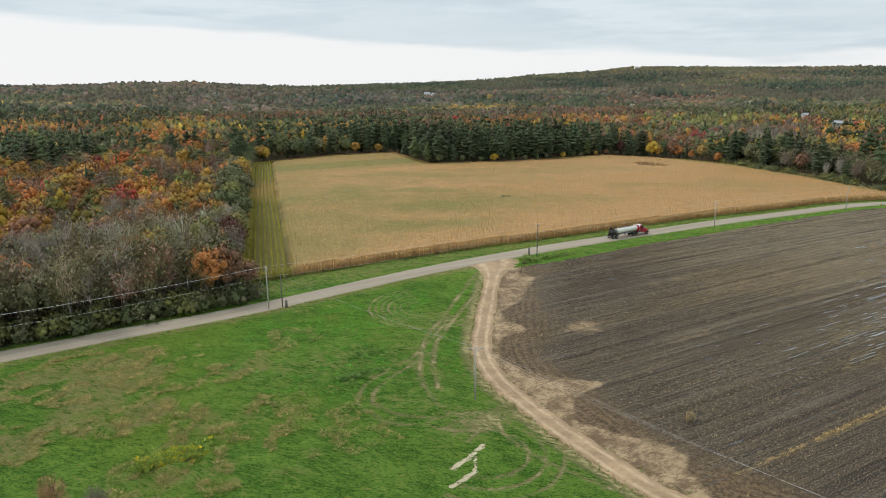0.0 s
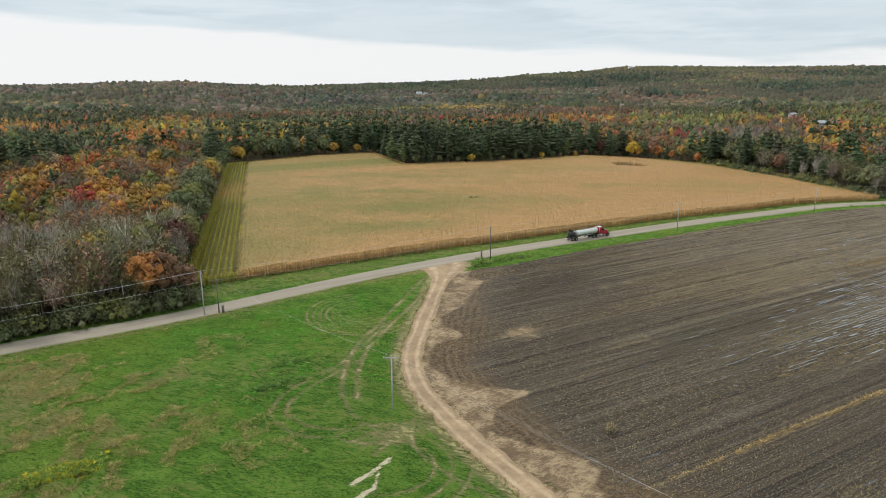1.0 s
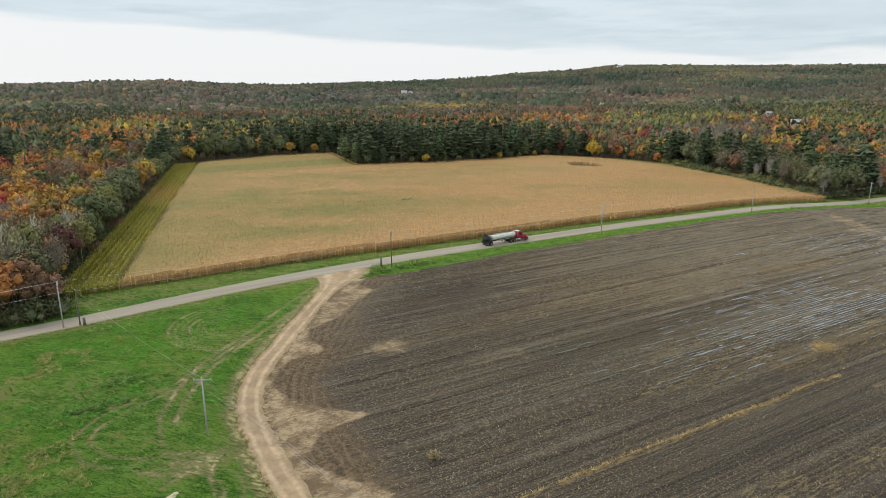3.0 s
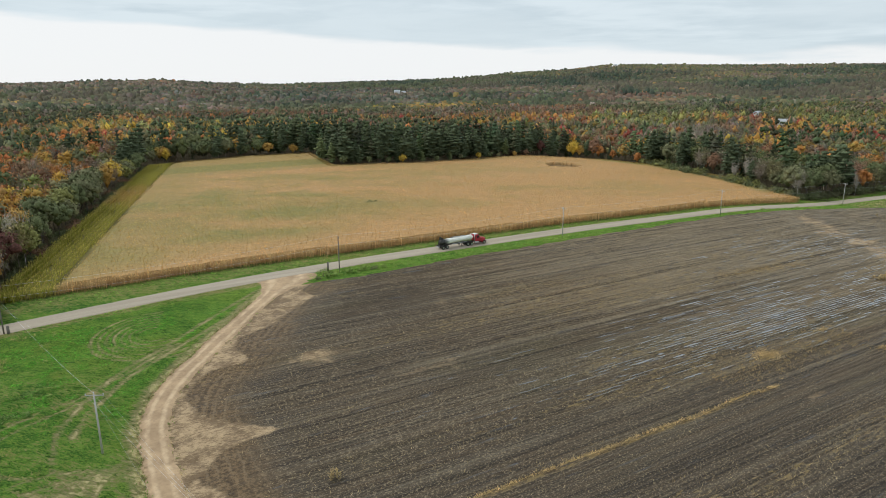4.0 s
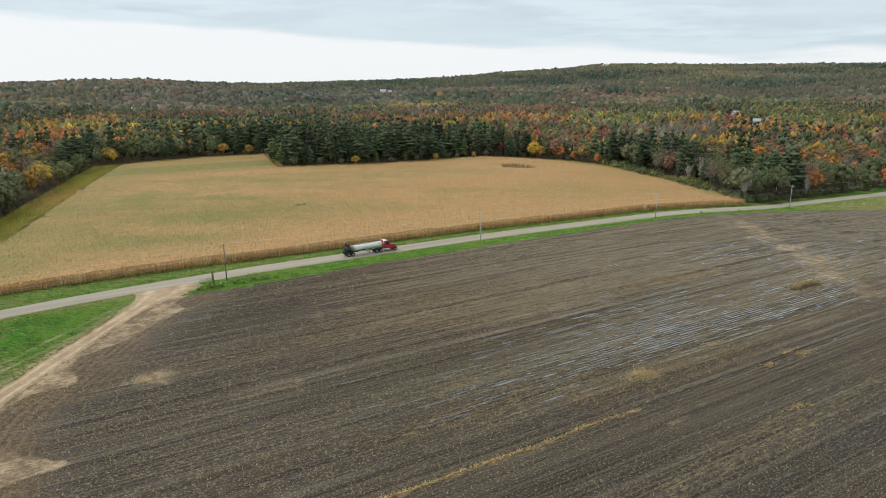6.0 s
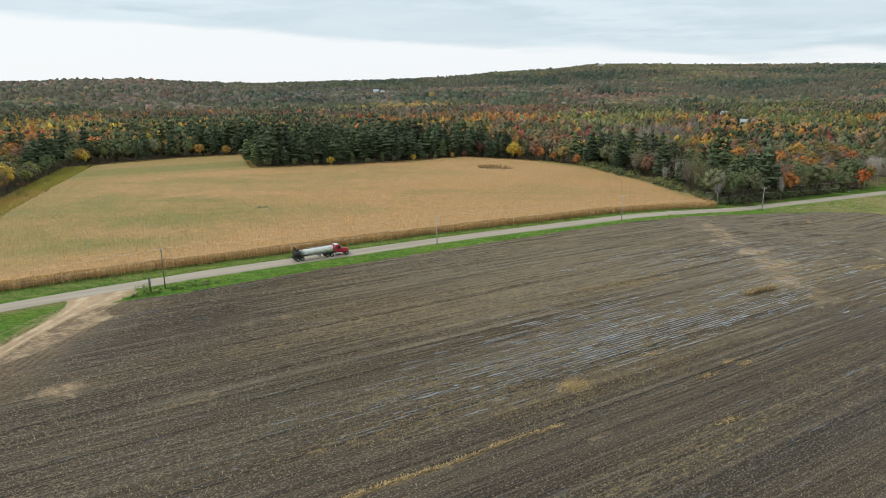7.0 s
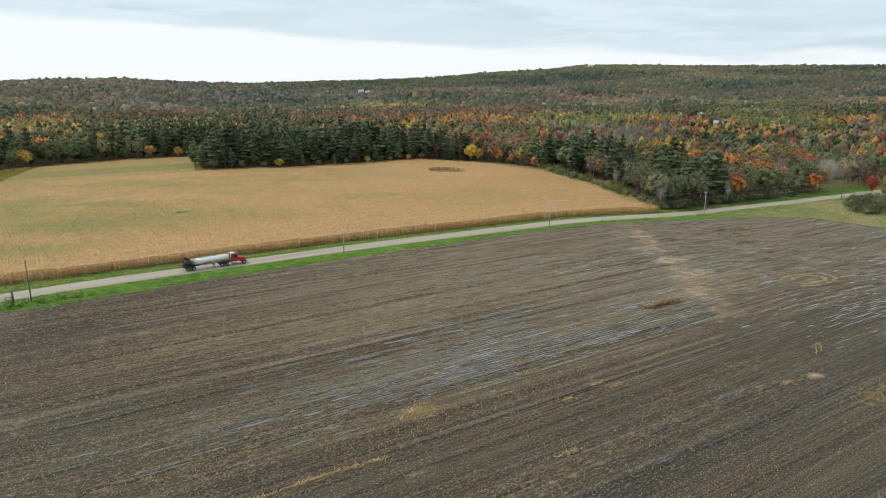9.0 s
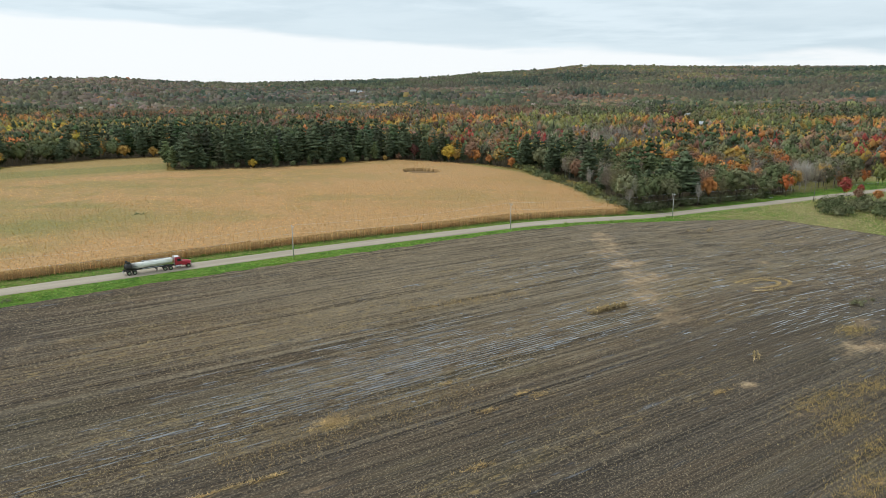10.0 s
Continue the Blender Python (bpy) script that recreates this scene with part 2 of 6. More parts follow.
def leaf_material(name, rough=0.7, bump=0.7, deep=0.85, dim=(0.36, 0.40, 0.38), thin=0.0):
    m, n = material(name)
    tint = n.attr("tint").outputs['Color']
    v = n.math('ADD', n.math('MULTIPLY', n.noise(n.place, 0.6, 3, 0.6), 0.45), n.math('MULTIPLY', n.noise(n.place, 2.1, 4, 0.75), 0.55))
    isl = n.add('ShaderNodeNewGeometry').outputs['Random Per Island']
    # shade among the leaves is put into the colour as darker mottles
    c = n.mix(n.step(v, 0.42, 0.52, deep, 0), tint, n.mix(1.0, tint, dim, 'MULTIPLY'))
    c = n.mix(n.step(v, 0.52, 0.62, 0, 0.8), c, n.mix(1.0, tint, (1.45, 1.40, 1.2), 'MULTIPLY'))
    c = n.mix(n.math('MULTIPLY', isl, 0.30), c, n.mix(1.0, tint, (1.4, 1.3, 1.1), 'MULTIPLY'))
    finish(n, c, rough, v if bump else None, bump, 0.8)
    n.shader.inputs['Specular IOR Level'].default_value = 0.12
    if thin:
        # light shines through dry leaves and blades
        back, both = n.add('ShaderNodeBsdfTranslucent'), n.add('ShaderNodeMixShader')
        n.put(back.inputs['Color'], c)
        both.inputs[0].default_value = thin
        n.tree.links.new(n.shader.outputs[0], both.inputs[1])
        n.tree.links.new(back.outputs[0], both.inputs[2])
        n.tree.links.new(both.outputs[0], [k for k in n.tree.nodes if k.type == 'OUTPUT_MATERIAL'][0].inputs[0])
    return m


def solid_leaf(name, colour):
    m, n = material(name)
    place = n.add('ShaderNodeNewGeometry')
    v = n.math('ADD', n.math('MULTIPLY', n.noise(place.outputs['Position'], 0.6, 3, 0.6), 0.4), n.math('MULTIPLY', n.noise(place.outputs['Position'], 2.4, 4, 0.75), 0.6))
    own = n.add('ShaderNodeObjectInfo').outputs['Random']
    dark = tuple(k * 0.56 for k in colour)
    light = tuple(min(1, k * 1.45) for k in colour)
    # dark mottles carry the crown's inner shade in the leaf colour
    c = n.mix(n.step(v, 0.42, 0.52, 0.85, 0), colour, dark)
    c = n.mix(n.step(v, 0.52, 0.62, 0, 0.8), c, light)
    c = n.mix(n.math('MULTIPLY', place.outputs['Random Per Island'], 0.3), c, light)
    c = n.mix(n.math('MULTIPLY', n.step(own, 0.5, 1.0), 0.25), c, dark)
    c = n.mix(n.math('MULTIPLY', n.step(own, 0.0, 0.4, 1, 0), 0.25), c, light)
    finish(n, c, 0.7, v, 0.6, 0.6)
    n.shader.inputs['Specular IOR Level'].default_value = 0.12
    return m


GRASS, SOIL, EARTH, ROAD = grass_material(), soil_material(), earth_material(), road_material()
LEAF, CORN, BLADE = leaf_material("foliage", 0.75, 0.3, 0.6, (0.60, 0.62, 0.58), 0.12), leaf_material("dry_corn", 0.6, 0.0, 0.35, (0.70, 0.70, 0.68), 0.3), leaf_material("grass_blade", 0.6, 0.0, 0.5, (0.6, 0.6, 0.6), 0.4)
CANOPY = leaf_material("corn_canopy", 0.7, 0.4, 0.45, (0.66, 0.66, 0.62))
BARK = worn("bark", (0.11, 0.09, 0.075), (0.05, 0.042, 0.036), 0.85, 2.0)
PALE_BARK = worn("pale_bark", (0.46, 0.43, 0.39), (0.24, 0.22, 0.19), 0.8, 2.0)
POLE_GREY = worn("weathered_pole", (0.52, 0.50, 0.46), (0.30, 0.28, 0.25), 0.8, 1.5)
POLE_DARK = worn("creosoted_pole", (0.20, 0.175, 0.15), (0.10, 0.085, 0.07), 0.75, 1.5)
PORCELAIN = worn("porcelain", (0.62, 0.64, 0.66), (0.4, 0.42, 0.44), 0.25, 8)
WIRE = worn("wire_metal", (0.66, 0.66, 0.66), (0.5, 0.5, 0.5), 0.5, 5, 0.2)
STEEL = worn("galvanised_steel", (0.42, 0.43, 0.44), (0.24, 0.24, 0.24), 0.4, 4, 0.8)
RED = worn("red_paint", (0.46, 0.022, 0.045), (0.24, 0.03, 0.035), 0.3, 2.0)
SOOTY_TANK, g = material("sooty_white_tank")
g_x = g.add('ShaderNodeSeparateXYZ')
g.put(g_x.inputs[0], g.place)
g_low = g.noise(g.map(g.place, (0.4, 1, 1.6)), 1.2, 5, 0.65)
g_dust = g.mix(g.step(g_low, 0.42, 0.68, 0, 0.6), (0.86, 0.84, 0.77), (0.58, 0.53, 0.44))
finish(g, g.mix(g.step(g.math('ADD', g_x.outputs[0], g.math('MULTIPLY', g_low, 3.2)), 4.0, 6.2, 0.96, 0), g_dust, (0.045, 0.042, 0.038)), 0.5, g_low, 0.1, 0.02)
SOOT = worn("grimy_black_steel", (0.028, 0.026, 0.024), (0.07, 0.06, 0.05), 0.6, 1.5)
RUBBER = worn("tyre_rubber", (0.02, 0.02, 0.02), (0.07, 0.06, 0.05), 0.85, 3)
CHROME = worn("dull_chrome", (0.62, 0.62, 0.62), (0.4, 0.38, 0.35), 0.22, 4, 1.0)
WHITE = worn("white_paint", (0.78, 0.77, 0.74), (0.55, 0.53, 0.5), 0.55, 0.7)
ROOF = worn("pale_metal_roof", (0.50, 0.52, 0.54), (0.36, 0.37, 0.39), 0.85, 0.8)
STONE = worn("field_stone", (0.34, 0.31, 0.27), (0.2, 0.18, 0.16), 0.9, 2)
WATER, g = material("thin_standing_water")
finish(g, g.mix(g.noise(g.place, 0.7, 3), (0.09, 0.085, 0.08), (0.15, 0.14, 0.13)), 0.06)
g.shader.inputs['Specular IOR Level'].default_value = 0.9
g.shader.inputs['Coat Weight'].default_value = 1.0
g.shader.inputs['Coat Roughness'].default_value = 0.03
GLASS, g = material("dark_window_glass")
finish(g, g.mix(g.noise(g.place, 2.0), (0.02, 0.025, 0.03), (0.035, 0.04, 0.045)), 0.06)
AMBER = worn("amber_lens", (0.7, 0.28, 0.03), (0.5, 0.2, 0.02), 0.3, 6)
TAIL = worn("red_lens", (0.5, 0.02, 0.02), (0.3, 0.02, 0.02), 0.3, 6)
LAMP = worn("clear_lens", (0.75, 0.76, 0.78), (0.6, 0.6, 0.6), 0.15, 6)


# ---- plan: u runs along the road, v across it to the far side ----
CU, SU = math.cos(radians(29.0)), math.sin(radians(29.0))


def uv(x, y):
    return (x + 39) * CU + (y - 134) * SU, -(x + 39) * SU + (y - 134) * CU


def xy(u, v):
    return -39 + u * CU - v * SU, 134 + u * SU + v * CU


def ss(x, a, b):
    t = np.clip((x - a) / (b - a), 0, 1)
    return t * t * (3 - 2 * t)


def vnoise(x, y, size, seed=0):
    x, y = np.asarray(x, float) / size, np.asarray(y, float) / size
    i, j = np.floor(x).astype(np.int64), np.floor(y).astype(np.int64)
    fx, fy = x - i, y - j
    fx, fy = fx * fx * (3 - 2 * fx), fy * fy * (3 - 2 * fy)

    def h(a, b):
        k = (a * 374761393 + b * 668265263 + seed * 974711) & 0x7fffffff
        k = ((k ^ (k >> 13)) * 1274126177) & 0x7fffffff
        return ((k ^ (k >> 16)) & 0xffff) / 65535.0
    return (h(i, j) * (1 - fx) + h(i + 1, j) * fx) * (1 - fy) + (h(i, j + 1) * (1 - fx) + h(i + 1, j + 1) * fx) * fy


def fnoise(x, y, size, seed=0):
    return 0.6 * vnoise(x, y, size, seed) + 0.28 * vnoise(x, y, size / 2.3, seed + 1) + 0.12 * vnoise(x, y, size / 5.1, seed + 2)


# skyline of the hills: bearing from ahead, distance, height of the ground
RIDGE_AZ = [-180, -60, -33, -27, -21, -12, -6, -1, 6, 8, 13, 16, 24, 34, 60, 180]
RIDGE_D = [3000, 2600, 2450, 2450, 2450, 3100, 3100, 3000, 3300, 3500, 4000, 4300, 4200, 3900, 3600, 3000]
RIDGE_Z = [60, 60, 62, 66, 74, 60, 68, 68, 93, 110, 140, 176, 156, 136, 110, 60]


def height(x, y):
    x, y = np.asarray(x, float), np.asarray(y, float)
    u, v = uv(x, y)
    near = (3.3 * ss(v, -85, -5) * ss(u, -70, 65) * (1 - 0.3 * ss(u, 150, 250)) - 0.9
            - 4.3 * ss(u - 0.25 * np.maximum(v, 0), 225, 320) + 0.8 * ss(u, 50, 10) * ss(v, -10, -45)
            - 1.2 * ss(v, -85, -125))
    r = np.hypot(x, y)
    az = np.degrees(np.arctan2(x, y))
    rd, rz = np.interp(az, RIDGE_AZ, RIDGE_D), np.interp(az, RIDGE_AZ, RIDGE_Z)
    k = np.clip((r - 550) / (rd - 550), 0, 1.25)
    hill = rz * np.where(k < 1, k ** 1.6, 1 - 0.6 * (k - 1))
    rough = (fnoise(x, y, 420, 5) - 0.5) * 34 * ss(r, 650, 1500) * (1 - 0.75 * ss(k, 0.7, 0.95))
    return near * (1 - ss(r, 500, 900)) + hill + rough


def ground(u, v, up=0.0):
    x, y = xy(u, v)
    return np.stack([x, y, height(x, y) + up], -1)


# ---- mesh helpers ----
def quick(name, verts, faces, mat, parent=None, attrs=None, smooth=False, normals=None):
    """One mesh object from arrays; all faces have the same number of corners."""
    verts, faces = np.asarray(verts, np.float32), np.asarray(faces, np.int32)
    me = bpy.data.meshes.new(name)
    k = faces.shape[1]
    me.vertices.add(len(verts))
    me.vertices.foreach_set("co", verts.ravel())
    me.loops.add(faces.size)
    me.loops.foreach_set("vertex_index", faces.ravel())
    me.polygons.add(len(faces))
    me.polygons.foreach_set("loop_start", np.arange(0, faces.size, k, dtype=np.int32))
    me.polygons.foreach_set("use_smooth", np.full(len(faces), smooth))
    for key, data in (attrs or {}).items():
        data = np.asarray(data, np.float32)
        if data.ndim == 2:
            a = me.attributes.new(key, 'FLOAT_COLOR', 'POINT')
            a.data.foreach_set("color", np.concatenate([data, np.ones((len(data), 1), np.float32)], 1).ravel())
        else:
            me.attributes.new(key, 'FLOAT', 'POINT').data.foreach_set("value", data.ravel())
    me.update(calc_edges=True)
    me.validate()
    if normals is not None:
        me.normals_split_custom_set_from_vertices(np.asarray(normals, np.float32))
    me.materials.append(mat)
    ob = new(name, me)
    ob.parent = parent
    return ob


def part(name, bm, mat, parent=None, label="", smooth=False):
    me = bpy.data.meshes.new(name)
    for f in bm.faces:
        f.smooth = smooth
    bm.to_mesh(me)
    bm.free()
    me.materials.append(mat)
    ob = new(name, me)
    ob.parent = parent
    return tagged(ob, label)


def grid_faces(nu, nv):
    i = np.arange((nu - 1) * (nv - 1))
    a = (i // (nv - 1)) * nv + i % (nv - 1)
    return np.stack([a, a + nv, a + nv + 1, a + 1], 1)


def inside(px, py, poly):
    px, py = np.asarray(px), np.asarray(py)
    hit = np.zeros(px.shape, bool)
    for (x0, y0), (x1, y1) in zip(poly, poly[1:] + poly[:1]):
        c = (y0 > py) != (y1 > py)
        hit ^= c & (px < (x1 - x0) * (py - y0) / ((y1 - y0) if y1 != y0 else 1e-9) + x0)
    return hit


def line_distance(px, py, pts):
    best = np.full(np.shape(px), 1e9)
    for (x0, y0), (x1, y1) in zip(pts, pts[1:]):
        dx, dy = x1 - x0, y1 - y0
        t = np.clip(((px - x0) * dx + (py - y0) * dy) / (dx * dx + dy * dy), 0, 1)
        best = np.minimum(best, np.hypot(px - x0 - t * dx, py - y0 - t * dy))
    return best


def smooth_line(pts, step):
    """Points along a Catmull-Rom curve through pts, about step apart."""
    p = [np.array(q, float) for q in pts]
    p = [2 * p[0] - p[1]] + p + [2 * p[-1] - p[-2]]
    out = []
    for a, b, c, d in zip(p, p[1:], p[2:], p[3:]):
        n = max(2, int(np.linalg.norm(c - b) / step))
        for t in np.arange(n) / n:
            out.append(0.5 * (2 * b + (c - a) * t + (2 * a - 5 * b + 4 * c - d) * t * t + (3 * b - a - 3 * c + d) * t ** 3))
    return np.array(out + [p[-2]])


def ribbon(name, line, width, mat, up, lanes=9, wobble=0.0, seed=0, crown=0.0):
    tangent = np.gradient(line, axis=0)
    tangent /= np.linalg.norm(tangent, axis=1)[:, None]
    side = np.stack([-tangent[:, 1], tangent[:, 0]], 1)
    a = np.linspace(-1, 1, lanes)
    w = np.broadcast_to(width, len(line)) / 2
    wl = w * (1 + wobble * (vnoise(line[:, 0], line[:, 1], 3.0, seed) + vnoise(line[:, 0], line[:, 1], 0.9, seed + 5) - 1))
    wr = w * (1 + wobble * (vnoise(line[:, 0], line[:, 1], 3.0, seed + 9) + vnoise(line[:, 0], line[:, 1], 0.9, seed + 14) - 1))
    reach = np.where(a[None] < 0, a[None] * wr[:, None], a[None] * wl[:, None])
    u, v = line[:, :1] + side[:, :1] * reach, line[:, 1:] + side[:, 1:] * reach
    p = ground(u, v, up)
    p[..., 2] += crown * (1 - a[None] ** 2)
    p[:, (0, -1), 2] -= up * 0.9
    return quick(name, p.reshape(-1, 3), grid_faces(len(line), lanes)[:, ::-1], mat, attrs={"across": np.tile(a, len(line))}, smooth=True)


# ---- outlines in the plan ----
TRACK = [(170, -330), (112, -235), (76, -178), (58, -149), (46, -128), (38, -112), (30, -98), (26, -88), (25.2, -77), (24.8, -66), (25.6, -53), (29.3, -42), (37.5, -30), (46.5, -18), (54, -8), (61, 2), (65, 9)]
NORTH = [(40, -2), (65, -2.4), (80, -3.2), (108, -1.2), (145, -0.8), (219, 1.2), (276, 0.6), (298, -2.6), (312, -6.5), (326, -12.5), (340, -22.5), (346, -40), (352, -55), (362, -90), (364, -400)]
CORN_EDGE = [(1, 24.8), (60, 22.2), (130, 20.8), (200, 18.4), (294, 15.8), (318, 52), (335, 87), (347, 138), (338, 180), (292, 207), (210, 206), (155, 217), (170, 300), (128, 303), (63, 281), (40, 185), (16, 85)]
ROAD_LINE = [(-240, 1), (-150, 4.0), (-90, 5.2), (-50, 5.0), (-30, 5.2), (0, 4.4), (37, 7.5), (75, 10.2), (95, 11.0), (160, 10.6), (230, 9.3), (315, 8.4), (362, 3.5), (421, -2.5), (480, -10), (600, -30)]

# ---- ground sheet to the horizon ----
rings = np.concatenate([np.arange(0, 520, 4.0), 520 * 1.0385 ** np.arange(0, 60)])
rings = rings[rings < 4900]
turns = np.linspace(0, 2 * np.pi, 361)[:-1]
gx, gy = rings[:, None] * np.sin(turns)[None] + 60, rings[:, None] * np.cos(turns)[None] + 60
gu, gv = uv(gx, gy)
gf = grid_faces(len(rings), 361)
gf = np.where(gf % 361 == 360, gf - 360, gf)
gf = (gf // 361) * 360 + gf % 361
corn_in = inside(gu, gv, CORN_EDGE)
FIELD_EDGE = TRACK[:-3] + [(66, -6)] + [(p[0], p[1] - 3.5) for p in NORTH[2:7]] + [(296, -7), (308, -11), (322, -18), (335, -28), (341, -42), (347, -57), (357, -92), (359, -330)]
sunk_in = inside(gu, gv, FIELD_EDGE)
wood = ((gv > 11) & (gu < 1) | (gv > 27) & ~corn_in | (gv > 14.5) & (gu > 306) & (gu < 420) & ~corn_in | (np.hypot(gx, gy) > 560)).astype(float)
wood[corn_in] = 0.7
ground_sheet = quick("ground", np.stack([gx, gy, height(gx, gy) - 0.6 * sunk_in], -1).reshape(-1, 3), gf[:, ::-1], GRASS,
                     attrs={"wood": wood.ravel(), "worn": (0.22 + 0.6 * fnoise(gu, gv, 14, 33)).ravel() * (ss(gu, 298, 330) * ss(gv, 4, -2)).ravel(), "dry": 0.32 + 0.40 * ss(gv, 11, 14).ravel() + 0.35 * ss(gu, 303, 318).ravel() * ss(gv, 6, -6).ravel() + 0.5 * ss(gu, 395, 410).ravel() * ss(gv, 8, 14).ravel()}, smooth=True)
tagged(ground_sheet, "grassy ground sheet running under woods to the hills", "ground", kind="structure")

# ---- meadow with wheel marks ----
mu, mv = np.meshgrid(np.arange(-64, 70, 0.55), np.arange(-96, 6.01, 0.55), indexing="ij")
trails = [[(56, 1), (47.9, -7.0), (30.8, -24.2), (22.7, -32.3), (15.9, -43.3), (13.2, -49.8)], [(55, -4.1), (46.3, -13.4), (31.6, -27.0), (23.6, -35.1), (17.8, -44.5), (15.3, -50.9)],
          [(32, -25), (18.6, -37.3), (11.1, -41.2), (5.6, -43.9), (1.7, -49.4), (2.5, -52.6), (3.8, -57.0), (7.6, -60.0), (12.5, -64.5), (17.5, -65.7)], [(20, -38.6), (12, -43), (7, -46), (4, -50), (5, -53.5), (8, -57.5), (14, -61)],
          [(13.2, -49.8), (12.7, -58.3), (15.5, -63.4), (11.6, -66.5)], [(21, -60), (17, -67), (18, -76), (22, -86)]]
for k in range(7):
    q = 3.2 + k * 1.35
    trails.append([(30 + q * math.cos(a), -16.5 + 1.15 * q * math.sin(a)) for a in np.linspace(1.3, 5.2, 14)])
for k in range(3):
    q = 6 + 2.4 * k
    trails.append([(12 + q * math.cos(a), -70 + q * math.sin(a)) for a in np.linspace(-2.6, 1.9, 14)])


curves = [[tuple(q) for q in smooth_line(t, 2.2)] if k < 6 else t for k, t in enumerate(trails)]


def wear(u, v):
    """How far the grass is worn away by wheels."""
    m = np.zeros(np.shape(u))
    for i, t in enumerate(curves):
        m = np.maximum(m, (0.78 if i < 2 else 0.74 if i < 6 else 0.78) * (0.6 + 0.5 * vnoise(u, v, 3.0, 60 + i)) * np.exp(-(line_distance(u, v, t) / (0.95 if i < 2 else 0.70 if i < 6 else 0.50)) ** 2))
    m = np.maximum(m, 0.75 * ss(line_distance(u, v, TRACK), 6.5, 2.5))
    return np.maximum(m, 0.7 * np.exp(-(((u - 17) / 7) ** 2 + ((v + 63) / 4) ** 2)))


mark = wear(mu, mv)
chalk = np.maximum(ss(line_distance(mu, mv, [(12.6, -68.6), (9.4, -70.2), (6.2, -71.3)]), 0.95, -0.3),
                   ss(line_distance(mu, mv, [(8.4, -73.4), (4.2, -74.6)]), 0.9, -0.3))
chalk = np.maximum(chalk, ss(line_distance(mu, mv, [(10.6, -70.0), (8.4, -73.4)]), 0.75, -0.5))
dry = (0.14 + 0.75 * ss(fnoise(mu, mv, 9, 31), 0.48, 0.72)) * ss(mu, 10, -24) * ss(mv, -1, -9) * (0.45 + 0.55 * ss(mv, -48, -36)) + 0.22 * ss(fnoise(mu, mv, 9, 41), 0.45, 0.7) * ss(mv, -30, -60)
dry = dry + 0.42 * np.exp(-((mu - 17) / 13) ** 2 - ((mv + 50) / 26) ** 2) + 0.52 * np.exp(-((mu - 1) / 18) ** 2 - ((mv + 34) / 11) ** 2)
dry = np.maximum(dry, 0.9 * ss(mv - np.interp(mu, [p[0] for p in ROAD_LINE], [p[1] for p in ROAD_LINE]), -8.0, -5.0))
rise = ground(mu, mv, 0.03)
rise[..., 2] += 0.75 * np.clip(dry, 0, 1) * ss(vnoise(mu, mv, 1.9, 44), 0.35, 0.9) * ss(mv, -2, -6) * ss(np.interp(mv, [p[1] for p in TRACK], [p[0] for p in TRACK]) - mu, 4, 9)
mf = grid_faces(*mu.shape)
mf = mf[((mu < np.interp(mv, [p[1] for p in TRACK], [p[0] for p in TRACK]) + 1.0) | (mv > -1.5)).ravel()[mf].all(1)]
meadow = quick("meadow", rise.reshape(-1, 3), mf, GRASS,
               attrs={"wood": np.zeros(mu.size), "dry": dry.ravel(), "worn": mark.ravel(), "chalk": chalk.ravel()}, smooth=True)
tagged(meadow, "bright green hay meadow with dry tufts and wheel marks", "meadow", kind="structure")

# ---- harvested, ploughed field ----
FURROW = 0.76
fu, fv = np.meshgrid(np.arange(16, 367, 2.0), np.concatenate([np.arange(-320, -150, 4.0), np.arange(-150, 2.6, FURROW / 3)]), indexing="ij")
top = np.interp(fu, [p[0] for p in NORTH[:-1]], [p[1] for p in NORTH[:-1]]) + 0.9 * (vnoise(fu, fu * 0, 4.0, 3) - 0.5) + 0.6 * (vnoise(fu, fu * 0, 1.3, 4) - 0.5)
past = fv > top
fv = np.minimum(fv, top)
track_u = np.interp(fv, [p[1] for p in TRACK], [p[0] for p in TRACK])
keep = (fu > track_u) & ~past
bare_poly = [(20, 6), (60, 6), (68, -1), (62, -7), (64, -12), (61.7, -14), (52.2, -22.6), (48.4, -25.1), (44, -27), (41.5, -32), (43, -38), (36.5, -38.5), (33, -41.5), (30.6, -47), (32.3, -54.1),
             (39.1, -60.1), (41.5, -61.8), (33.1, -63.5), (29.9, -66.8), (29.4, -70.1), (31, -74.8), (35.7, -80), (35.8, -83.4), (32.5, -86.5), (31.5, -92), (34, -99), (41.5, -113), (51, -128), (63, -149), (60, -160), (20, -140)]
hem = line_distance(fu, fv, bare_poly + bare_poly[:1])
bare = ss(np.where(inside(fu, fv, bare_poly), hem, -hem), -1.4, 1.0)
for cu, cv, ru, rv, am in ((273.5, -57.5, 6, 3, 0.75), (193.5, -105.8, 3.5, 2.2, 0.75), (194, -115, 9, 4, 0.45), (127.6, -80.6, 3, 2.2, 0.5), (70, -55, 12, 5, 0.45), (54, -42, 9, 5, 0.6),
                           (90, -30, 20, 5, 0.45), (228, -107.5, 12, 5, 0.6), (243, -101, 8, 4, 0.6), (165, -105, 5, 1.2, 0.5), (312, -46.5, 7, 3, 0.6), (270, -12, 20, 4, 0.35), (204, -89, 5, 1.6, 0.5), (120, -95, 6, 1, 0.5),
                           (250, -74, 10, 2.5, 0.5), (140, -20, 30, 2.5, 0.3), (80, -95, 16, 3, 0.3), (182, -130, 10, 4, 0.5), (60, -12, 14, 3, 0.45)):
    bare = np.maximum(bare, am * np.exp(-((fu - cu) / ru) ** 2 - ((fv - cv) / rv) ** 2))
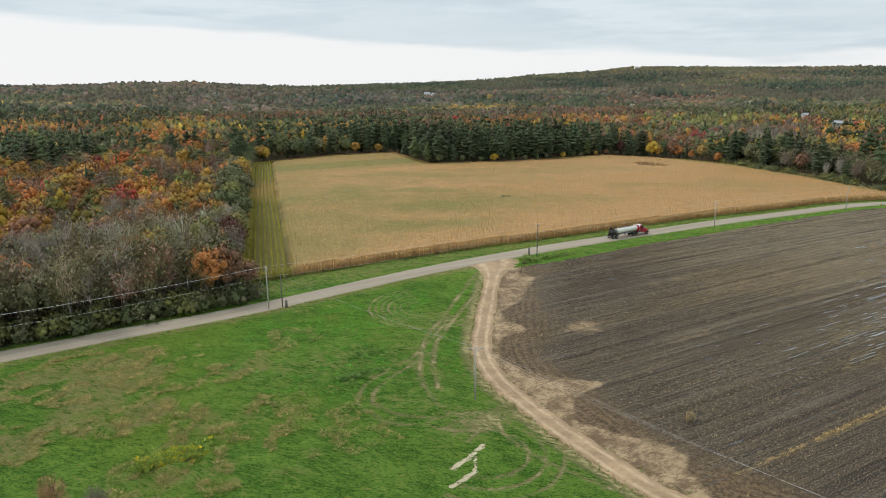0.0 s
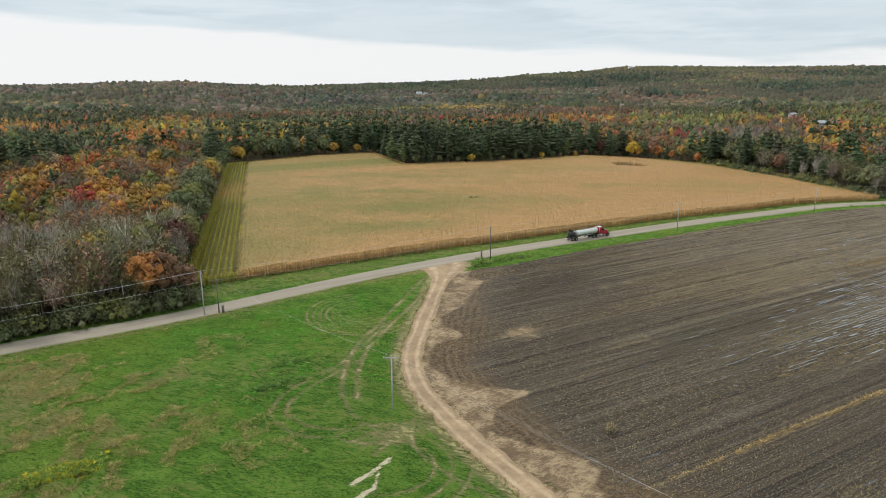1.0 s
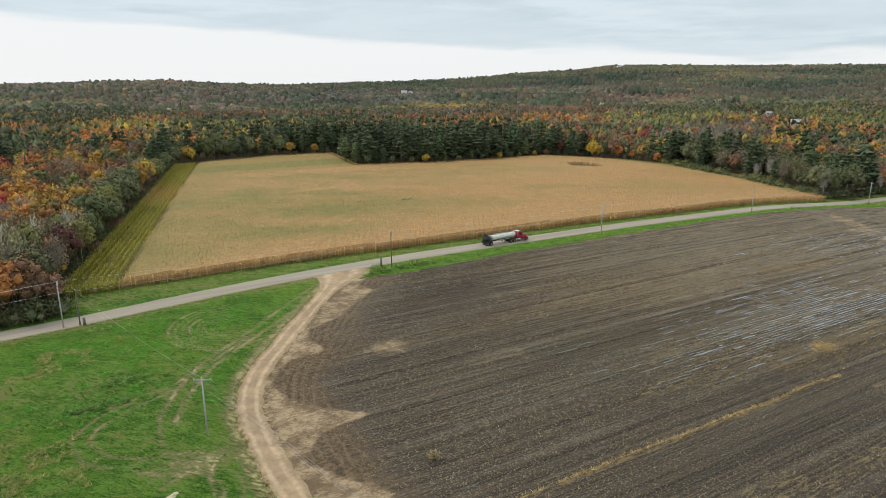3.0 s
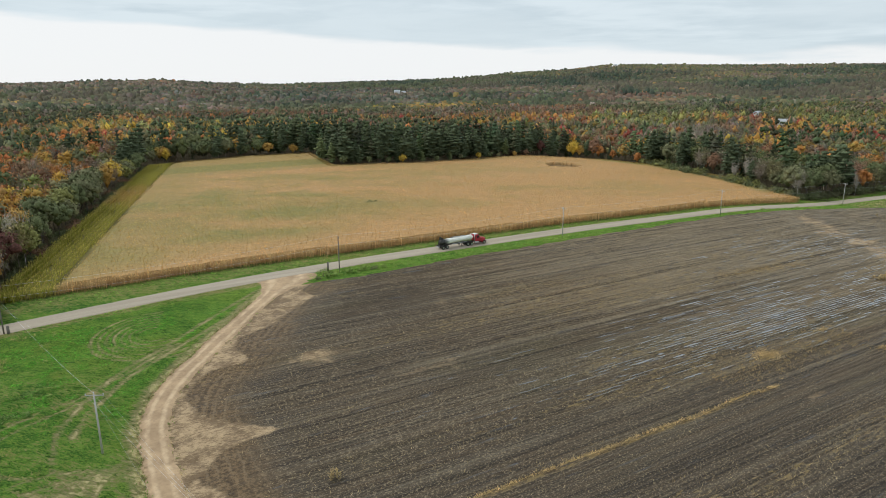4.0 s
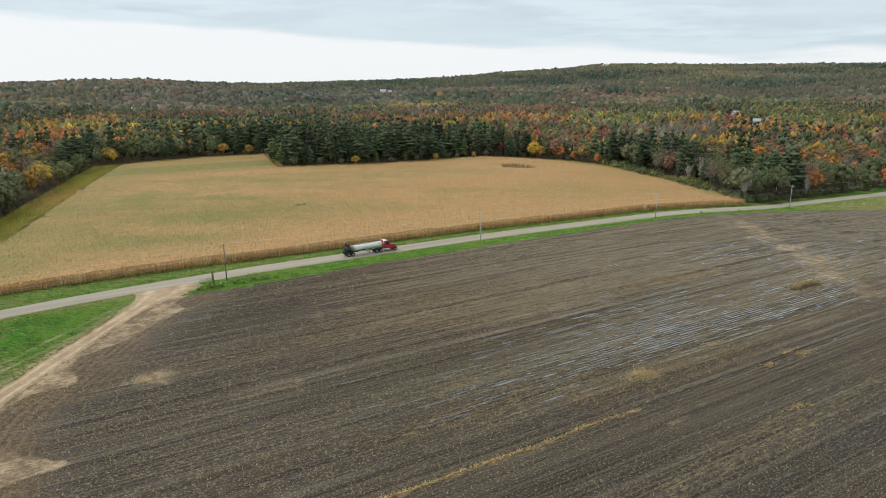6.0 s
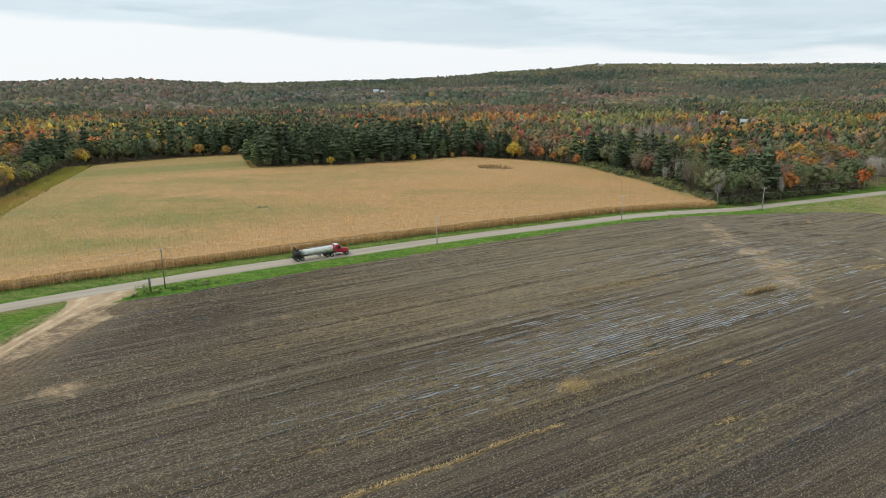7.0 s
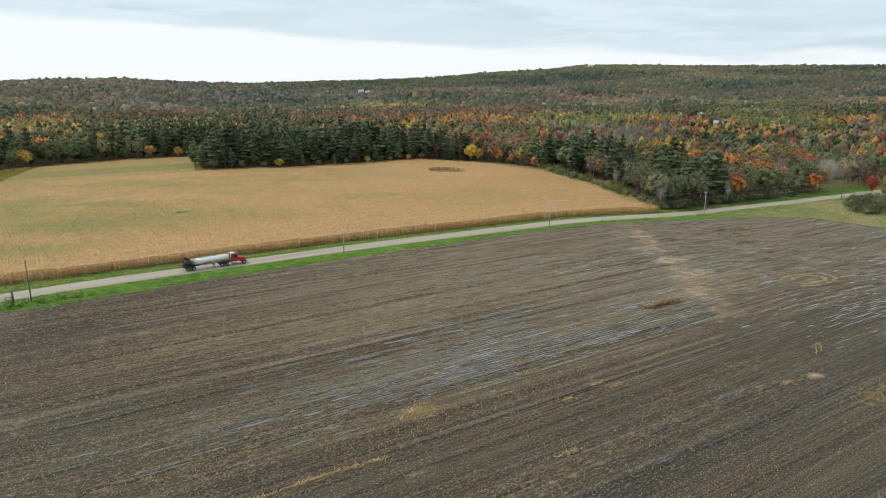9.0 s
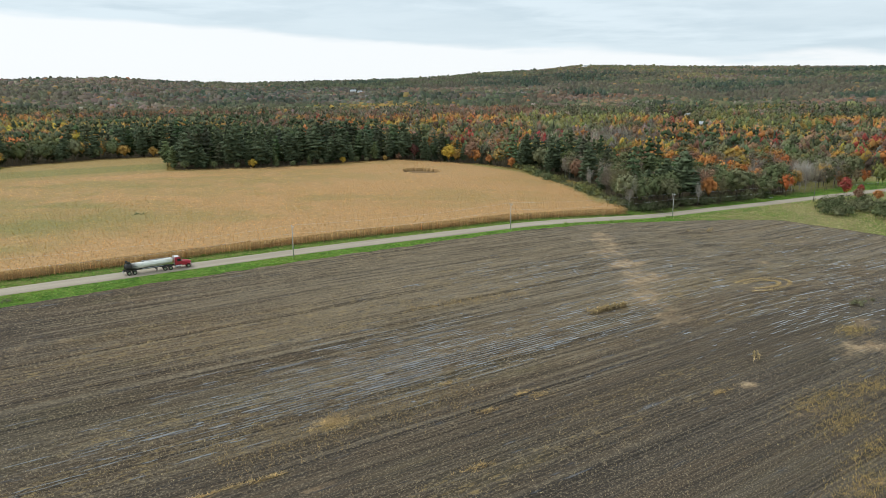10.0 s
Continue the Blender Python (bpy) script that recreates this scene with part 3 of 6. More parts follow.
for cu, cv, ru, rv, am in ((243, -20, 10, 3.2, 0.6), (234, -33, 12, 4.0, 0.7), (229, -45, 12, 4.4, 0.75), (224, -56, 12, 4.8, 0.78), (214, -66, 10, 3.8, 0.7), (208, -79, 10, 3.2, 0.6), (205, -89, 8, 2.6, 0.5)):
    bare = np.maximum(bare, am * np.exp(-((fu - cu) / ru) ** 2 - ((fv - cv) / rv) ** 2))
bare = np.maximum(bare, 0.56 * ss(line_distance(fu, fv, [(250, -14), (234, -36), (226, -50), (216, -62), (208, -78)]), 9.0, 1.0))
straw = np.exp(-((fv + 89.5 + 0.6 * vnoise(fu, fv, 9, 8)) / 0.7) ** 2) * ss(fu, 30, 44) * ss(fu, 122, 112)
straw = np.maximum(straw, 0.9 * np.exp(-((fu - 127) / 3.2) ** 2 - ((fv + 82) / 2.2) ** 2))
straw = np.maximum(straw, 0.6 * ss(fnoise(fu * 0.12, fv, 7, 17), 0.5, 0.75))
wet = np.exp(-((fu - 135) / 50) ** 2 - ((fv + 66) / 14) ** 2) + 0.8 * np.exp(-((fu - 212) / 48) ** 2 - ((fv + 88) / 14) ** 2) + 0.7 * np.exp(-((fu - 300) / 40) ** 2 - ((fv + 50) / 22) ** 2)
wet = np.clip(wet + 0.5 * (fnoise(fu * 0.5, fv, 30, 23) - 0.45), 0, 1.2)
crest = ss(fv, -110, -40) * (0.10 + 0.90 * ss(fu, 75, 185)) * (1 - 0.5 * np.clip(wet, 0, 1))
ff = grid_faces(*fu.shape)
ff = ff[(fu > track_u).ravel()[ff].all(1) & keep.ravel()[ff].any(1)]
# ridges and furrows of the last pass, flattened on the headland and where water lies
away = line_distance(fu, fv, TRACK)
deep = ss(away, 9, 20) * (1 - 0.7 * bare) * ss(fv, -150, -146)
ridge = 0.10 * np.cos(2 * np.pi * fv / FURROW) * (0.35 + 1.3 * fnoise(fu * 0.06, fv, 1.9, 51)) + 0.17 * (fnoise(fu * 0.025, fv, 2.6, 52) - 0.5)
ridge = ridge * deep + 0.16 * (fnoise(fu, fv, 1.6, 53) - 0.5) * (1 - bare)
soil = ground(fu, fv, 0.05) + ss(away, 3, 10)[..., None] * np.array((0, 0, 0.10))
soil[..., 2] += np.clip(ridge, -0.14, 0.30)
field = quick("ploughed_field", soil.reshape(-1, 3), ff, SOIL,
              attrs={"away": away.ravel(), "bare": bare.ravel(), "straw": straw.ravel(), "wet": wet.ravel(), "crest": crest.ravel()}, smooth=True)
tagged(field, "dark wet harvested field with straw rows and bare margins", "field", kind="structure")

# ---- road and farm track ----
road_line = smooth_line(ROAD_LINE, 2.0)
road = ribbon("road", road_line, 6.8, ROAD, 0.14, 11, 0.05, 2, 0.05)
tagged(road, "pale worn asphalt country road with dusty edges", "road", kind="structure")
track_line = smooth_line(TRACK, 0.45)
flare = 4.3 + 11.0 * ss(track_line[:, 1], -9, 7) ** 1.5
track = ribbon("farm_track", track_line, flare, EARTH, 0.10, 13, 0.26, 30)
tagged(track, "tan packed-earth farm track curving to the road", "farm track", kind="structure")


# ---- trees ----
rng = np.random.default_rng(7)
ICO_V = np.array([(0, 0, 1)] + [(math.cos(k * 2 * math.pi / 5) * 0.894, math.sin(k * 2 * math.pi / 5) * 0.894, 0.447) for k in range(5)]
                 + [(math.cos((k + 0.5) * 2 * math.pi / 5) * 0.894, math.sin((k + 0.5) * 2 * math.pi / 5) * 0.894, -0.447) for k in range(5)] + [(0, 0, -1)])
ICO_F = np.array([(0, 1 + k, 1 + (k + 1) % 5) for k in range(5)] + [(1 + k, 6 + k, 1 + (k + 1) % 5) for k in range(5)]
                 + [(6 + k, 6 + (k + 1) % 5, 1 + (k + 1) % 5) for k in range(5)] + [(11, 6 + (k + 1) % 5, 6 + k) for k in range(5)])


def unit(d):
    return d / (np.linalg.norm(d, axis=-1, keepdims=True) + 1e-9)


def join(pieces):
    v, f, m, n = [], [], [], 0
    for a, b, c in pieces:
        v.append(a)
        f.append(b + n)
        m.append(c)
        n += len(a)
    return np.concatenate(v), np.concatenate(f), np.concatenate(m)


def blob(rng, c, r, rough=0.22):
    turn = np.array(Euler(rng.uniform(0, 6.28, 3)).to_matrix())
    d = ICO_V @ turn.T
    return d * (1 + rough * (rng.random((12, 1)) - 0.5) * 2) * np.array(r) + np.array(c), ICO_F, unit(d / np.array(r) * np.mean(r) + np.array([0, 0, 0.15]))


def leaves(rng, c, r, n, size, hub=None, lift=0.25, loose=0.55):
    """n small leaf sprays, two triangles each, over a lobe; they face outward from it and from the crown's hub."""
    d = unit(rng.normal(size=(n, 3)))
    d[:, 2] = np.where(d[:, 2] < -0.45, -d[:, 2], d[:, 2])
    p = np.array(c) + d * np.array(r) * (0.68 + 0.46 * rng.random((n, 1)))
    face = unit(d + loose * rng.normal(size=(n, 3)))
    a = unit(np.cross(face, rng.normal(size=(n, 3))))
    b = np.cross(face, a)
    s = size * (0.6 + 0.8 * rng.random((n, 1)))
    v = np.stack([p - a * s, p - b * s * 0.7, p + a * s, p + b * s * 0.7], 1).reshape(-1, 3)
    k = np.arange(n)[:, None] * 4
    out = d if hub is None else unit(d * 0.55 + unit(p - np.array(hub)) * 0.6)
    out = unit(out + 0.30 * rng.normal(size=(n, 3)) + np.array([0, 0, lift]))
    return v, np.concatenate([k + np.array([[0, 1, 2]]), k + np.array([[0, 2, 3]])]), np.repeat(out, 4, 0)


def limb(a, b, ra, rb, sides=5):
    a, b = np.array(a, float), np.array(b, float)
    d = (b - a) / np.linalg.norm(b - a)
    e = np.cross(d, (0.3, 0.9, 0.2))
    e /= np.linalg.norm(e)
    g = np.cross(d, e)
    t = np.arange(sides) * 2 * math.pi / sides
    ring = np.cos(t)[:, None] * e + np.sin(t)[:, None] * g
    v = np.concatenate([a + ring * ra, b + ring * rb])
    k = np.arange(sides)
    m = (k + 1) % sides
    return v, np.concatenate([np.stack([k, m, m + sides], 1), np.stack([k, m + sides, k + sides], 1)]), np.concatenate([ring, ring])


GEM_V = np.array([(0, 0, 1.0)] + [(math.cos(k * 2 * math.pi / 5), math.sin(k * 2 * math.pi / 5), 0.1) for k in range(5)] + [(0, 0, -0.9)])
GEM_F = np.array([(0, 1 + k, 1 + (k + 1) % 5) for k in range(5)] + [(6, 1 + (k + 1) % 5, 1 + k) for k in range(5)])


def gem(rng, c, r, rough=0.25, lift=0.25):
    return GEM_V * (1 + rough * (rng.random((7, 1)) - 0.5) * 2) * np.array(r) + np.array(c), GEM_F, unit(GEM_V + np.array([0, 0, lift]))


DOME_V = np.array([(math.cos(k * 2 * math.pi / 5) * 0.55, math.sin(k * 2 * math.pi / 5) * 0.55, 0.85) for k in range(5)]
                  + [(math.cos((k + 0.5) * 2 * math.pi / 5), math.sin((k + 0.5) * 2 * math.pi / 5), -0.1) for k in range(5)])
DOME_F = np.array([(0, 1, 2), (0, 2, 3), (0, 3, 4)] + [(k, 5 + k, (k + 1) % 5) for k in range(5)] + [(5 + k, 5 + (k + 1) % 5, (k + 1) % 5) for k in range(5)])


def dome(rng, c, r, rough=0.3):
    """A far crown, seen from above and from the side: no underside."""
    return DOME_V * (1 + rough * (rng.random((10, 1)) - 0.5) * 2) * np.array(r) + np.array(c), DOME_F, unit(DOME_V + np.array([0, 0, 0.25]))


# detail: 0 hills, 1 valley, 2 near, 3 the wood's edge
def broadleaf(rng, h, detail):
    """Wood and crown of a broadleaved tree h metres high: a dome of leafy lobes."""
    w = h * rng.uniform(0.26, 0.36)
    if detail == 0:
        return None, dome(rng, (0, 0, h * 0.50), (w * 1.5, w * 1.5, h * 0.44), 0.40)
    hub = np.array((0, 0, h * 0.52))
    if detail == 1:
        a, q = rng.uniform(0, 6.28), w * 0.42
        lobes = [gem(rng, (math.cos(a + k * 2.1) * q, math.sin(a + k * 2.1) * q, h * (0.46 + 0.13 * k)), (w * 0.50, w * 0.50, h * 0.22), 0.4) for k in range(3)]
        return None, join(lobes + [leaves(rng, (0, 0, h * 0.60), (w * 0.98, w * 0.98, h * 0.40), 26, h * 0.046, hub)])
    n = (0, 0, 7, 13)[detail]
    crown, wood = [], []
    if detail > 1:
        wood.append(limb((0, 0, -0.5), (0, 0, h * 0.6), h * 0.013, h * 0.007, (3, 5)[detail - 2]))
    for k in range(n):
        z = 1 - 1.35 * (k + 0.4) / n
        a = k * 2.4 + rng.uniform(-0.5, 0.5)
        q = math.sqrt(max(0.0, 1 - z * z))
        out = w * rng.uniform(0.55, 0.78)
        c = (math.cos(a) * q * out, math.sin(a) * q * out, h * (0.58 + rng.uniform(0.22, 0.29) * z))
        r = w * rng.uniform(0.38, 0.58) 
        rr = np.array((r, r, r * rng.uniform(0.75, 1.05)))
        crown.append(gem(rng, c, rr * 0.62, 0.45) if detail == 2 else blob(rng, c, rr * 0.52, 0.36))
        crown.append(leaves(rng, c, rr * (1.02, 0.95)[detail - 2], (24, 60)[detail - 2], h * (0.029, 0.022)[detail - 2], hub))
        if detail == 3:
            wood.append(limb((0, 0, h * (0.22 + 0.3 * k / n)), c, h * 0.006, h * 0.0025, 4))
    crown.append(gem(rng, (0, 0, h * 0.5), (w * 0.5, w * 0.5, h * 0.26), 0.3))
    return (join(wood) if wood else None), join(crown)


def twigs(rng, h, tip, a, m, length, width):
    base = np.array(tip) * rng.uniform(0.66, 1.0, (m, 1)) + rng.normal(size=(m, 3)) * h * 0.045
    d = rng.normal(size=(m, 3)) * 0.65 + np.array([math.cos(a) * 0.45, math.sin(a) * 0.45, 1.0])
    off = np.cross(d, rng.normal(size=(m, 3)))
    off *= h * width / np.linalg.norm(off, axis=1)[:, None]
    out = unit(np.cross(off, d))
    return np.stack([base - off, base + off, base + d * h * length], 1).reshape(-1, 3), np.arange(m * 3).reshape(-1, 3), np.repeat(out, 3, 0)


def bare_tree(rng, h, detail):
    """A tree that has dropped its leaves: trunk, limbs and a haze of twigs."""
    if detail == 0:
        return None, dome(rng, (0, 0, h * 0.5), (h * 0.34, h * 0.34, h * 0.42), 0.4)
    if detail == 1:
        spokes = [twigs(rng, h, (math.cos(k * 2.4) * h * 0.13, math.sin(k * 2.4) * h * 0.13, h * (0.5 + 0.07 * k)), k * 2.4, 7, 0.22, 0.011) for k in range(5)]
        return None, join(spokes + [limb((0, 0, 0), (0, 0, h * 0.8), h * 0.014, h * 0.005, 3)])
    lean = rng.uniform(-0.05, 0.05)
    wood, crown = [limb((0, 0, -0.5), (h * lean, 0, h * 0.9), h * 0.012, h * 0.003, 3)], []
    for k in range((8, 18)[detail - 2]):
        a, z = rng.uniform(0, 6.28), h * rng.uniform(0.30, 0.72)
        ln = h * rng.uniform(0.16, 0.32)
        tip = (h * lean * z + math.cos(a) * ln * 0.6, math.sin(a) * ln * 0.6, z + ln * 0.9)
        wood.append(limb((h * lean * z, 0, z), tip, h * 0.0055, h * 0.002, 3))
        crown.append(twigs(rng, h, tip, a, (24, 40)[detail - 2], 0.085, (0.0036, 0.0026)[detail - 2]))
    return join(wood), join(crown)


def thin_tree(rng, h, detail):
    """Half its leaves gone: twigs with a loose veil of brown leaf."""
    if detail == 0:
        return broadleaf(rng, h, 0)
    wood, crown = bare_tree(rng, h, detail)
    hub = (0, 0, h * 0.5)
    if detail == 1:
        return None, join([crown, gem(rng, (0, 0, h * 0.55), (h * 0.19, h * 0.19, h * 0.28), 0.4), leaves(rng, (0, 0, h * 0.58), (h * 0.24, h * 0.24, h * 0.30), 12, h * 0.05, hub)])
    more = [crown]
    for k in range((6, 10)[detail - 2]):
        a = k * 2.4
        c = (math.cos(a) * h * 0.14, math.sin(a) * h * 0.14, h * (0.42 + 0.07 * (k % 7)))
        r = h * rng.uniform(0.11, 0.17)
        more.append(leaves(rng, c, (r, r, r), (19, 40)[detail - 2], h * (0.024, 0.018)[detail - 2], hub))
    return wood, join(more)


def pine(rng, h, detail):
    """White pine: uneven shelves of soft boughs on a tall trunk."""
    if detail == 0:
        return None, dome(rng, (0, 0, h * 0.46), (h * 0.34, h * 0.34, h * 0.50), 0.45)
    tiers, arms = ((0, 0), (3, 3), (7, 4), (11, 5))[detail]
    crown, wood = [], [limb((0, 0, -0.5), (0, 0, h * 0.97), h * 0.012, h * 0.003, 4)]
    low, full = rng.uniform(0.14, 0.30), rng.uniform(0.19, 0.26)
    for k in range(tiers):
        t = k / (tiers - 1)
        z = h * (low + (0.93 - low) * t)
        reach = h * full * rng.uniform(0.85, 1.12) * min(1.0, 0.7 + 1.6 * t) * (1 - t ** 1.9 * 0.64)
        for j in range(arms if t < 0.9 else 2):
            a = k * 1.1 + j * 6.283 / arms + rng.uniform(-0.6, 0.6)
            q = reach * rng.uniform(0.55, 1.15)
            c = (math.cos(a) * q * 0.60, math.sin(a) * q * 0.60, z + q * rng.uniform(-0.08, 0.22))
            thick = h * rng.uniform(0.026, 0.046) * (2.2 if detail == 1 else 1.0)
            crown.append(gem(rng, c, (q * 0.50, q * 0.50, thick), 0.5, 0.45))
            crown.append(leaves(rng, c, (q * 0.55, q * 0.55, thick), (0, 1, 5, 16)[detail], h * (0, 0.05, 0.032, 0.021)[detail], (0, 0, z - h * 0.08), 0.35, 0.8))
            if detail == 3:
                wood.append(limb((0, 0, z - q * 0.05), c, h * 0.004, h * 0.0015, 3))
        if t < 0.9:
            crown.append(gem(rng, (0, 0, z + h * 0.03), (reach * 0.42,) * 2 + (h * 0.09,), 0.4))
    crown.append(gem(rng, (0, 0, h * 0.93), (h * 0.06, h * 0.06, h * 0.055), 0.3))
    return join(wood), join(crown)


def spruce(rng, h, detail):
    """Narrow pointed conifer with drooping tiers."""
    tiers, sides = ((2, 3), (3, 4), (7, 6), (12, 9))[detail]
    crown = []
    for k in range(tiers):
        t = k / tiers
        r = h * 0.18 * (1 - t) ** 0.9 + h * 0.01
        z = h * (0.08 + 0.86 * t)
        a = np.arange(sides * 2) * math.pi / sides + rng.uniform(0, 3)
        rr = r * np.where(np.arange(sides * 2) % 2 == 0, 1.0, 0.55) * rng.uniform(0.75, 1.15, sides * 2)
        v = np.concatenate([[(0, 0, min(z + h * (1.5 / tiers), h))], np.stack([np.cos(a) * rr, np.sin(a) * rr, z - rr * 0.25], 1)])
        m = np.arange(sides * 2)
        out = unit(np.concatenate([[(0, 0, 1.0)], np.stack([np.cos(a), np.sin(a), np.full(len(a), 0.5)], 1)]))
        crown.append((v, np.stack([np.zeros_like(m), 1 + m, 1 + (m + 1) % (sides * 2)], 1), out))
        if detail >= 2:
            crown.append(leaves(rng, (0, 0, z), (r * 0.85, r * 0.85, h * 0.03), (6, 26)[detail - 2], h * 0.022))
    return (limb((0, 0, -0.5), (0, 0, h * 0.3), h * 0.014, h * 0.01, 4) if detail > 1 else None), join(crown)


def shrub(rng, h, detail):
    crown = []
    for k in range(6):
        c = (rng.uniform(-0.6, 0.6) * h, rng.uniform(-0.6, 0.6) * h, h * rng.uniform(0.25, 0.62))
        r = h * rng.uniform(0.28, 0.45)
        crown.append(gem(rng, c, (r * 0.45, r * 0.45, r * 0.55), 0.5))
        crown.append(leaves(rng, c, (r * 1.05, r * 1.05, r * 1.35), 70, h * 0.048, (0, 0, 0), 0.2, 0.9))
    return limb((0, 0, -0.3), (0, 0, h * 0.5), h * 0.03, h * 0.01, 4), join(crown)


TINTS = {"pine": (0.086, 0.107, 0.056), "spruce": (0.052, 0.070, 0.038), "green": (0.122, 0.140, 0.062), "olive": (0.160, 0.160, 0.082), "yellow": (0.46, 0.315, 0.050),
         "gold": (0.40, 0.240, 0.062), "orange": (0.45, 0.190, 0.062), "red": (0.34, 0.072, 0.055), "russet": (0.245, 0.140, 0.086), "brown": (0.240, 0.195, 0.148), "grey": (0.40, 0.355, 0.295)}
TINTS["moss"] = (0.190, 0.172, 0.086)
TINTS["umber"] = (0.345, 0.195, 0.128)
TINTS["rust"] = (0.36, 0.215, 0.110)
TINTS["fresh"] = (0.22, 0.30, 0.075)
TINTS["lime_leaf"] = (0.205, 0.205, 0.066)
TINTS["maroon"] = (0.115, 0.050, 0.040)
KINDS = {"pine": pine, "spruce": spruce, "grey": bare_tree, "brown": thin_tree, "rust": thin_tree, "moss": thin_tree, "umber": thin_tree}


def wood_here(u, v):
    """Where trees stand: beyond the road, round the corn, and past the fields."""
    x, y = xy(u, v)
    r = np.hypot(x - 60, y)
    road_v = np.interp(u, [p[0] for p in ROAD_LINE], [p[1] for p in ROAD_LINE])
    left = (v > road_v + 6.5 + 1.5 * vnoise(u, v, 6, 3)) & (u < 62 * (v - 25) / 256 - 1.5 * vnoise(u, v, 9, 5)) & (u < 62)
    back = (v > 205) & (u > 0) & (u < 345)
    east = (u > 296) & (v > road_v + 9)
    grown = left | back | east | (r > 620)
    near_corn = inside(u, v, GROWN_CORN)
    roadside = np.abs(v - road_v) < 7.5
    marsh = ((u - 505) / 34) ** 2 + ((v - 16) / 13) ** 2 < 1
    return grown & ~near_corn & ~marsh & ~(roadside & (u > 2) & (u < 520))


def outset(poly, d):
    out = []
    n = len(poly)
    for k in range(n):
        a, b, e = np.array(poly[k - 1]), np.array(poly[k]), np.array(poly[(k + 1) % n])
        t = (e - a) / np.linalg.norm(e - a)
        out.append(tuple(b + d * np.array([t[1], -t[0]])))
    return out


GROWN_CORN = outset(CORN_EDGE, 2.2)


HOUSES = [(-44, 1990), (-26, 2010), (443, 734), (487, 881), (1225, 4190)]


def in_view(x, y, pad=12.0):
    clear = np.ones(np.shape(x), bool)
    for hx_, hy_ in HOUSES:
        clear &= ~((np.abs(x - hx_ * y / hy_) < 5 + 0.004 * hy_) & (y > hy_ - 30 - 0.11 * hy_) & (y < hy_ + 14))
    return clear & (x > -0.73 * y - pad) & (x - 124 < 0.80 * (y - 36) + pad) & (y > 40)


# stands of the woods: what grows there, and where
MIXES = {"D": [("pine", 4.6), ("spruce", 1.2), ("green", 2.6), ("olive", 0.9), ("brown", 0.3), ("gold", 0.15)],
         "E": [("pine", 6.0), ("spruce", 2.4), ("green", 0.8), ("brown", 0.5)],
         "G": [("green", 3.4), ("olive", 2.2), ("pine", 2.6), ("brown", 1.3), ("gold", 0.2), ("russet", 0.3), ("grey", 0.4)],
         "L": [("lime_leaf", 3.4), ("olive", 2.2), ("green", 1.4), ("gold", 0.5), ("brown", 0.4)],
         "Y": [("gold", 2.4), ("yellow", 1.4), ("olive", 2.2), ("lime_leaf", 1.0), ("green", 1.0), ("orange", 0.5), ("brown", 0.5)],
         "O": [("orange", 2.2), ("gold", 1.6), ("russet", 1.8), ("red", 0.15), ("olive", 1.5), ("brown", 1.5), ("green", 1.0), ("grey", 0.7), ("spruce", 0.5)],
         "R": [("red", 1.1), ("orange", 2.2), ("russet", 1.8), ("gold", 0.6), ("olive", 1.3), ("brown", 1.5), ("spruce", 0.7), ("green", 0.8)],
         "U": [("russet", 3.6), ("brown", 2.0), ("orange", 1.0), ("olive", 0.9), ("grey", 0.7), ("green", 0.5), ("spruce", 0.3)],
         "B": [("brown", 3.6), ("russet", 1.7), ("olive", 2.0), ("grey", 1.0), ("orange", 0.25), ("pine", 1.5), ("green", 1.1)],
         "S": [("grey", 4.2), ("brown", 2.2), ("olive", 0.8), ("spruce", 1.0), ("russet", 0.8)]}
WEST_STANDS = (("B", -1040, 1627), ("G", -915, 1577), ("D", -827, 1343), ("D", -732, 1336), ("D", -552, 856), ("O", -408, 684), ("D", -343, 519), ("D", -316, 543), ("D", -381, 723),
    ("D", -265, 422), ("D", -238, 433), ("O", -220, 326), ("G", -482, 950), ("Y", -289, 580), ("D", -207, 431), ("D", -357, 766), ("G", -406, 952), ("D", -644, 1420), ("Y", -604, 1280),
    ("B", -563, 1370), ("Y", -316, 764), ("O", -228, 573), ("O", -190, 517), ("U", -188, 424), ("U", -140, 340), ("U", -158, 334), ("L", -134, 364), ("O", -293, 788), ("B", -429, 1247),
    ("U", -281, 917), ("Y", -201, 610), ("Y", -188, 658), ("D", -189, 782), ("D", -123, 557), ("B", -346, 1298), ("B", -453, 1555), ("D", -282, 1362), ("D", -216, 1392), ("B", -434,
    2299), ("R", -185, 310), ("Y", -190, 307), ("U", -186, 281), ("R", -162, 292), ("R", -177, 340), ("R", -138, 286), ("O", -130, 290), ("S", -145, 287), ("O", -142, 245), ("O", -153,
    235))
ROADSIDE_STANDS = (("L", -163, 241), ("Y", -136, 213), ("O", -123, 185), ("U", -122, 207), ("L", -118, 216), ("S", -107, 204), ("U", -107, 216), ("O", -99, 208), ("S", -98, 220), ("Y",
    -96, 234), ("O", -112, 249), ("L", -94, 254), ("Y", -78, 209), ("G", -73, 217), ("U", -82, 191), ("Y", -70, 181))
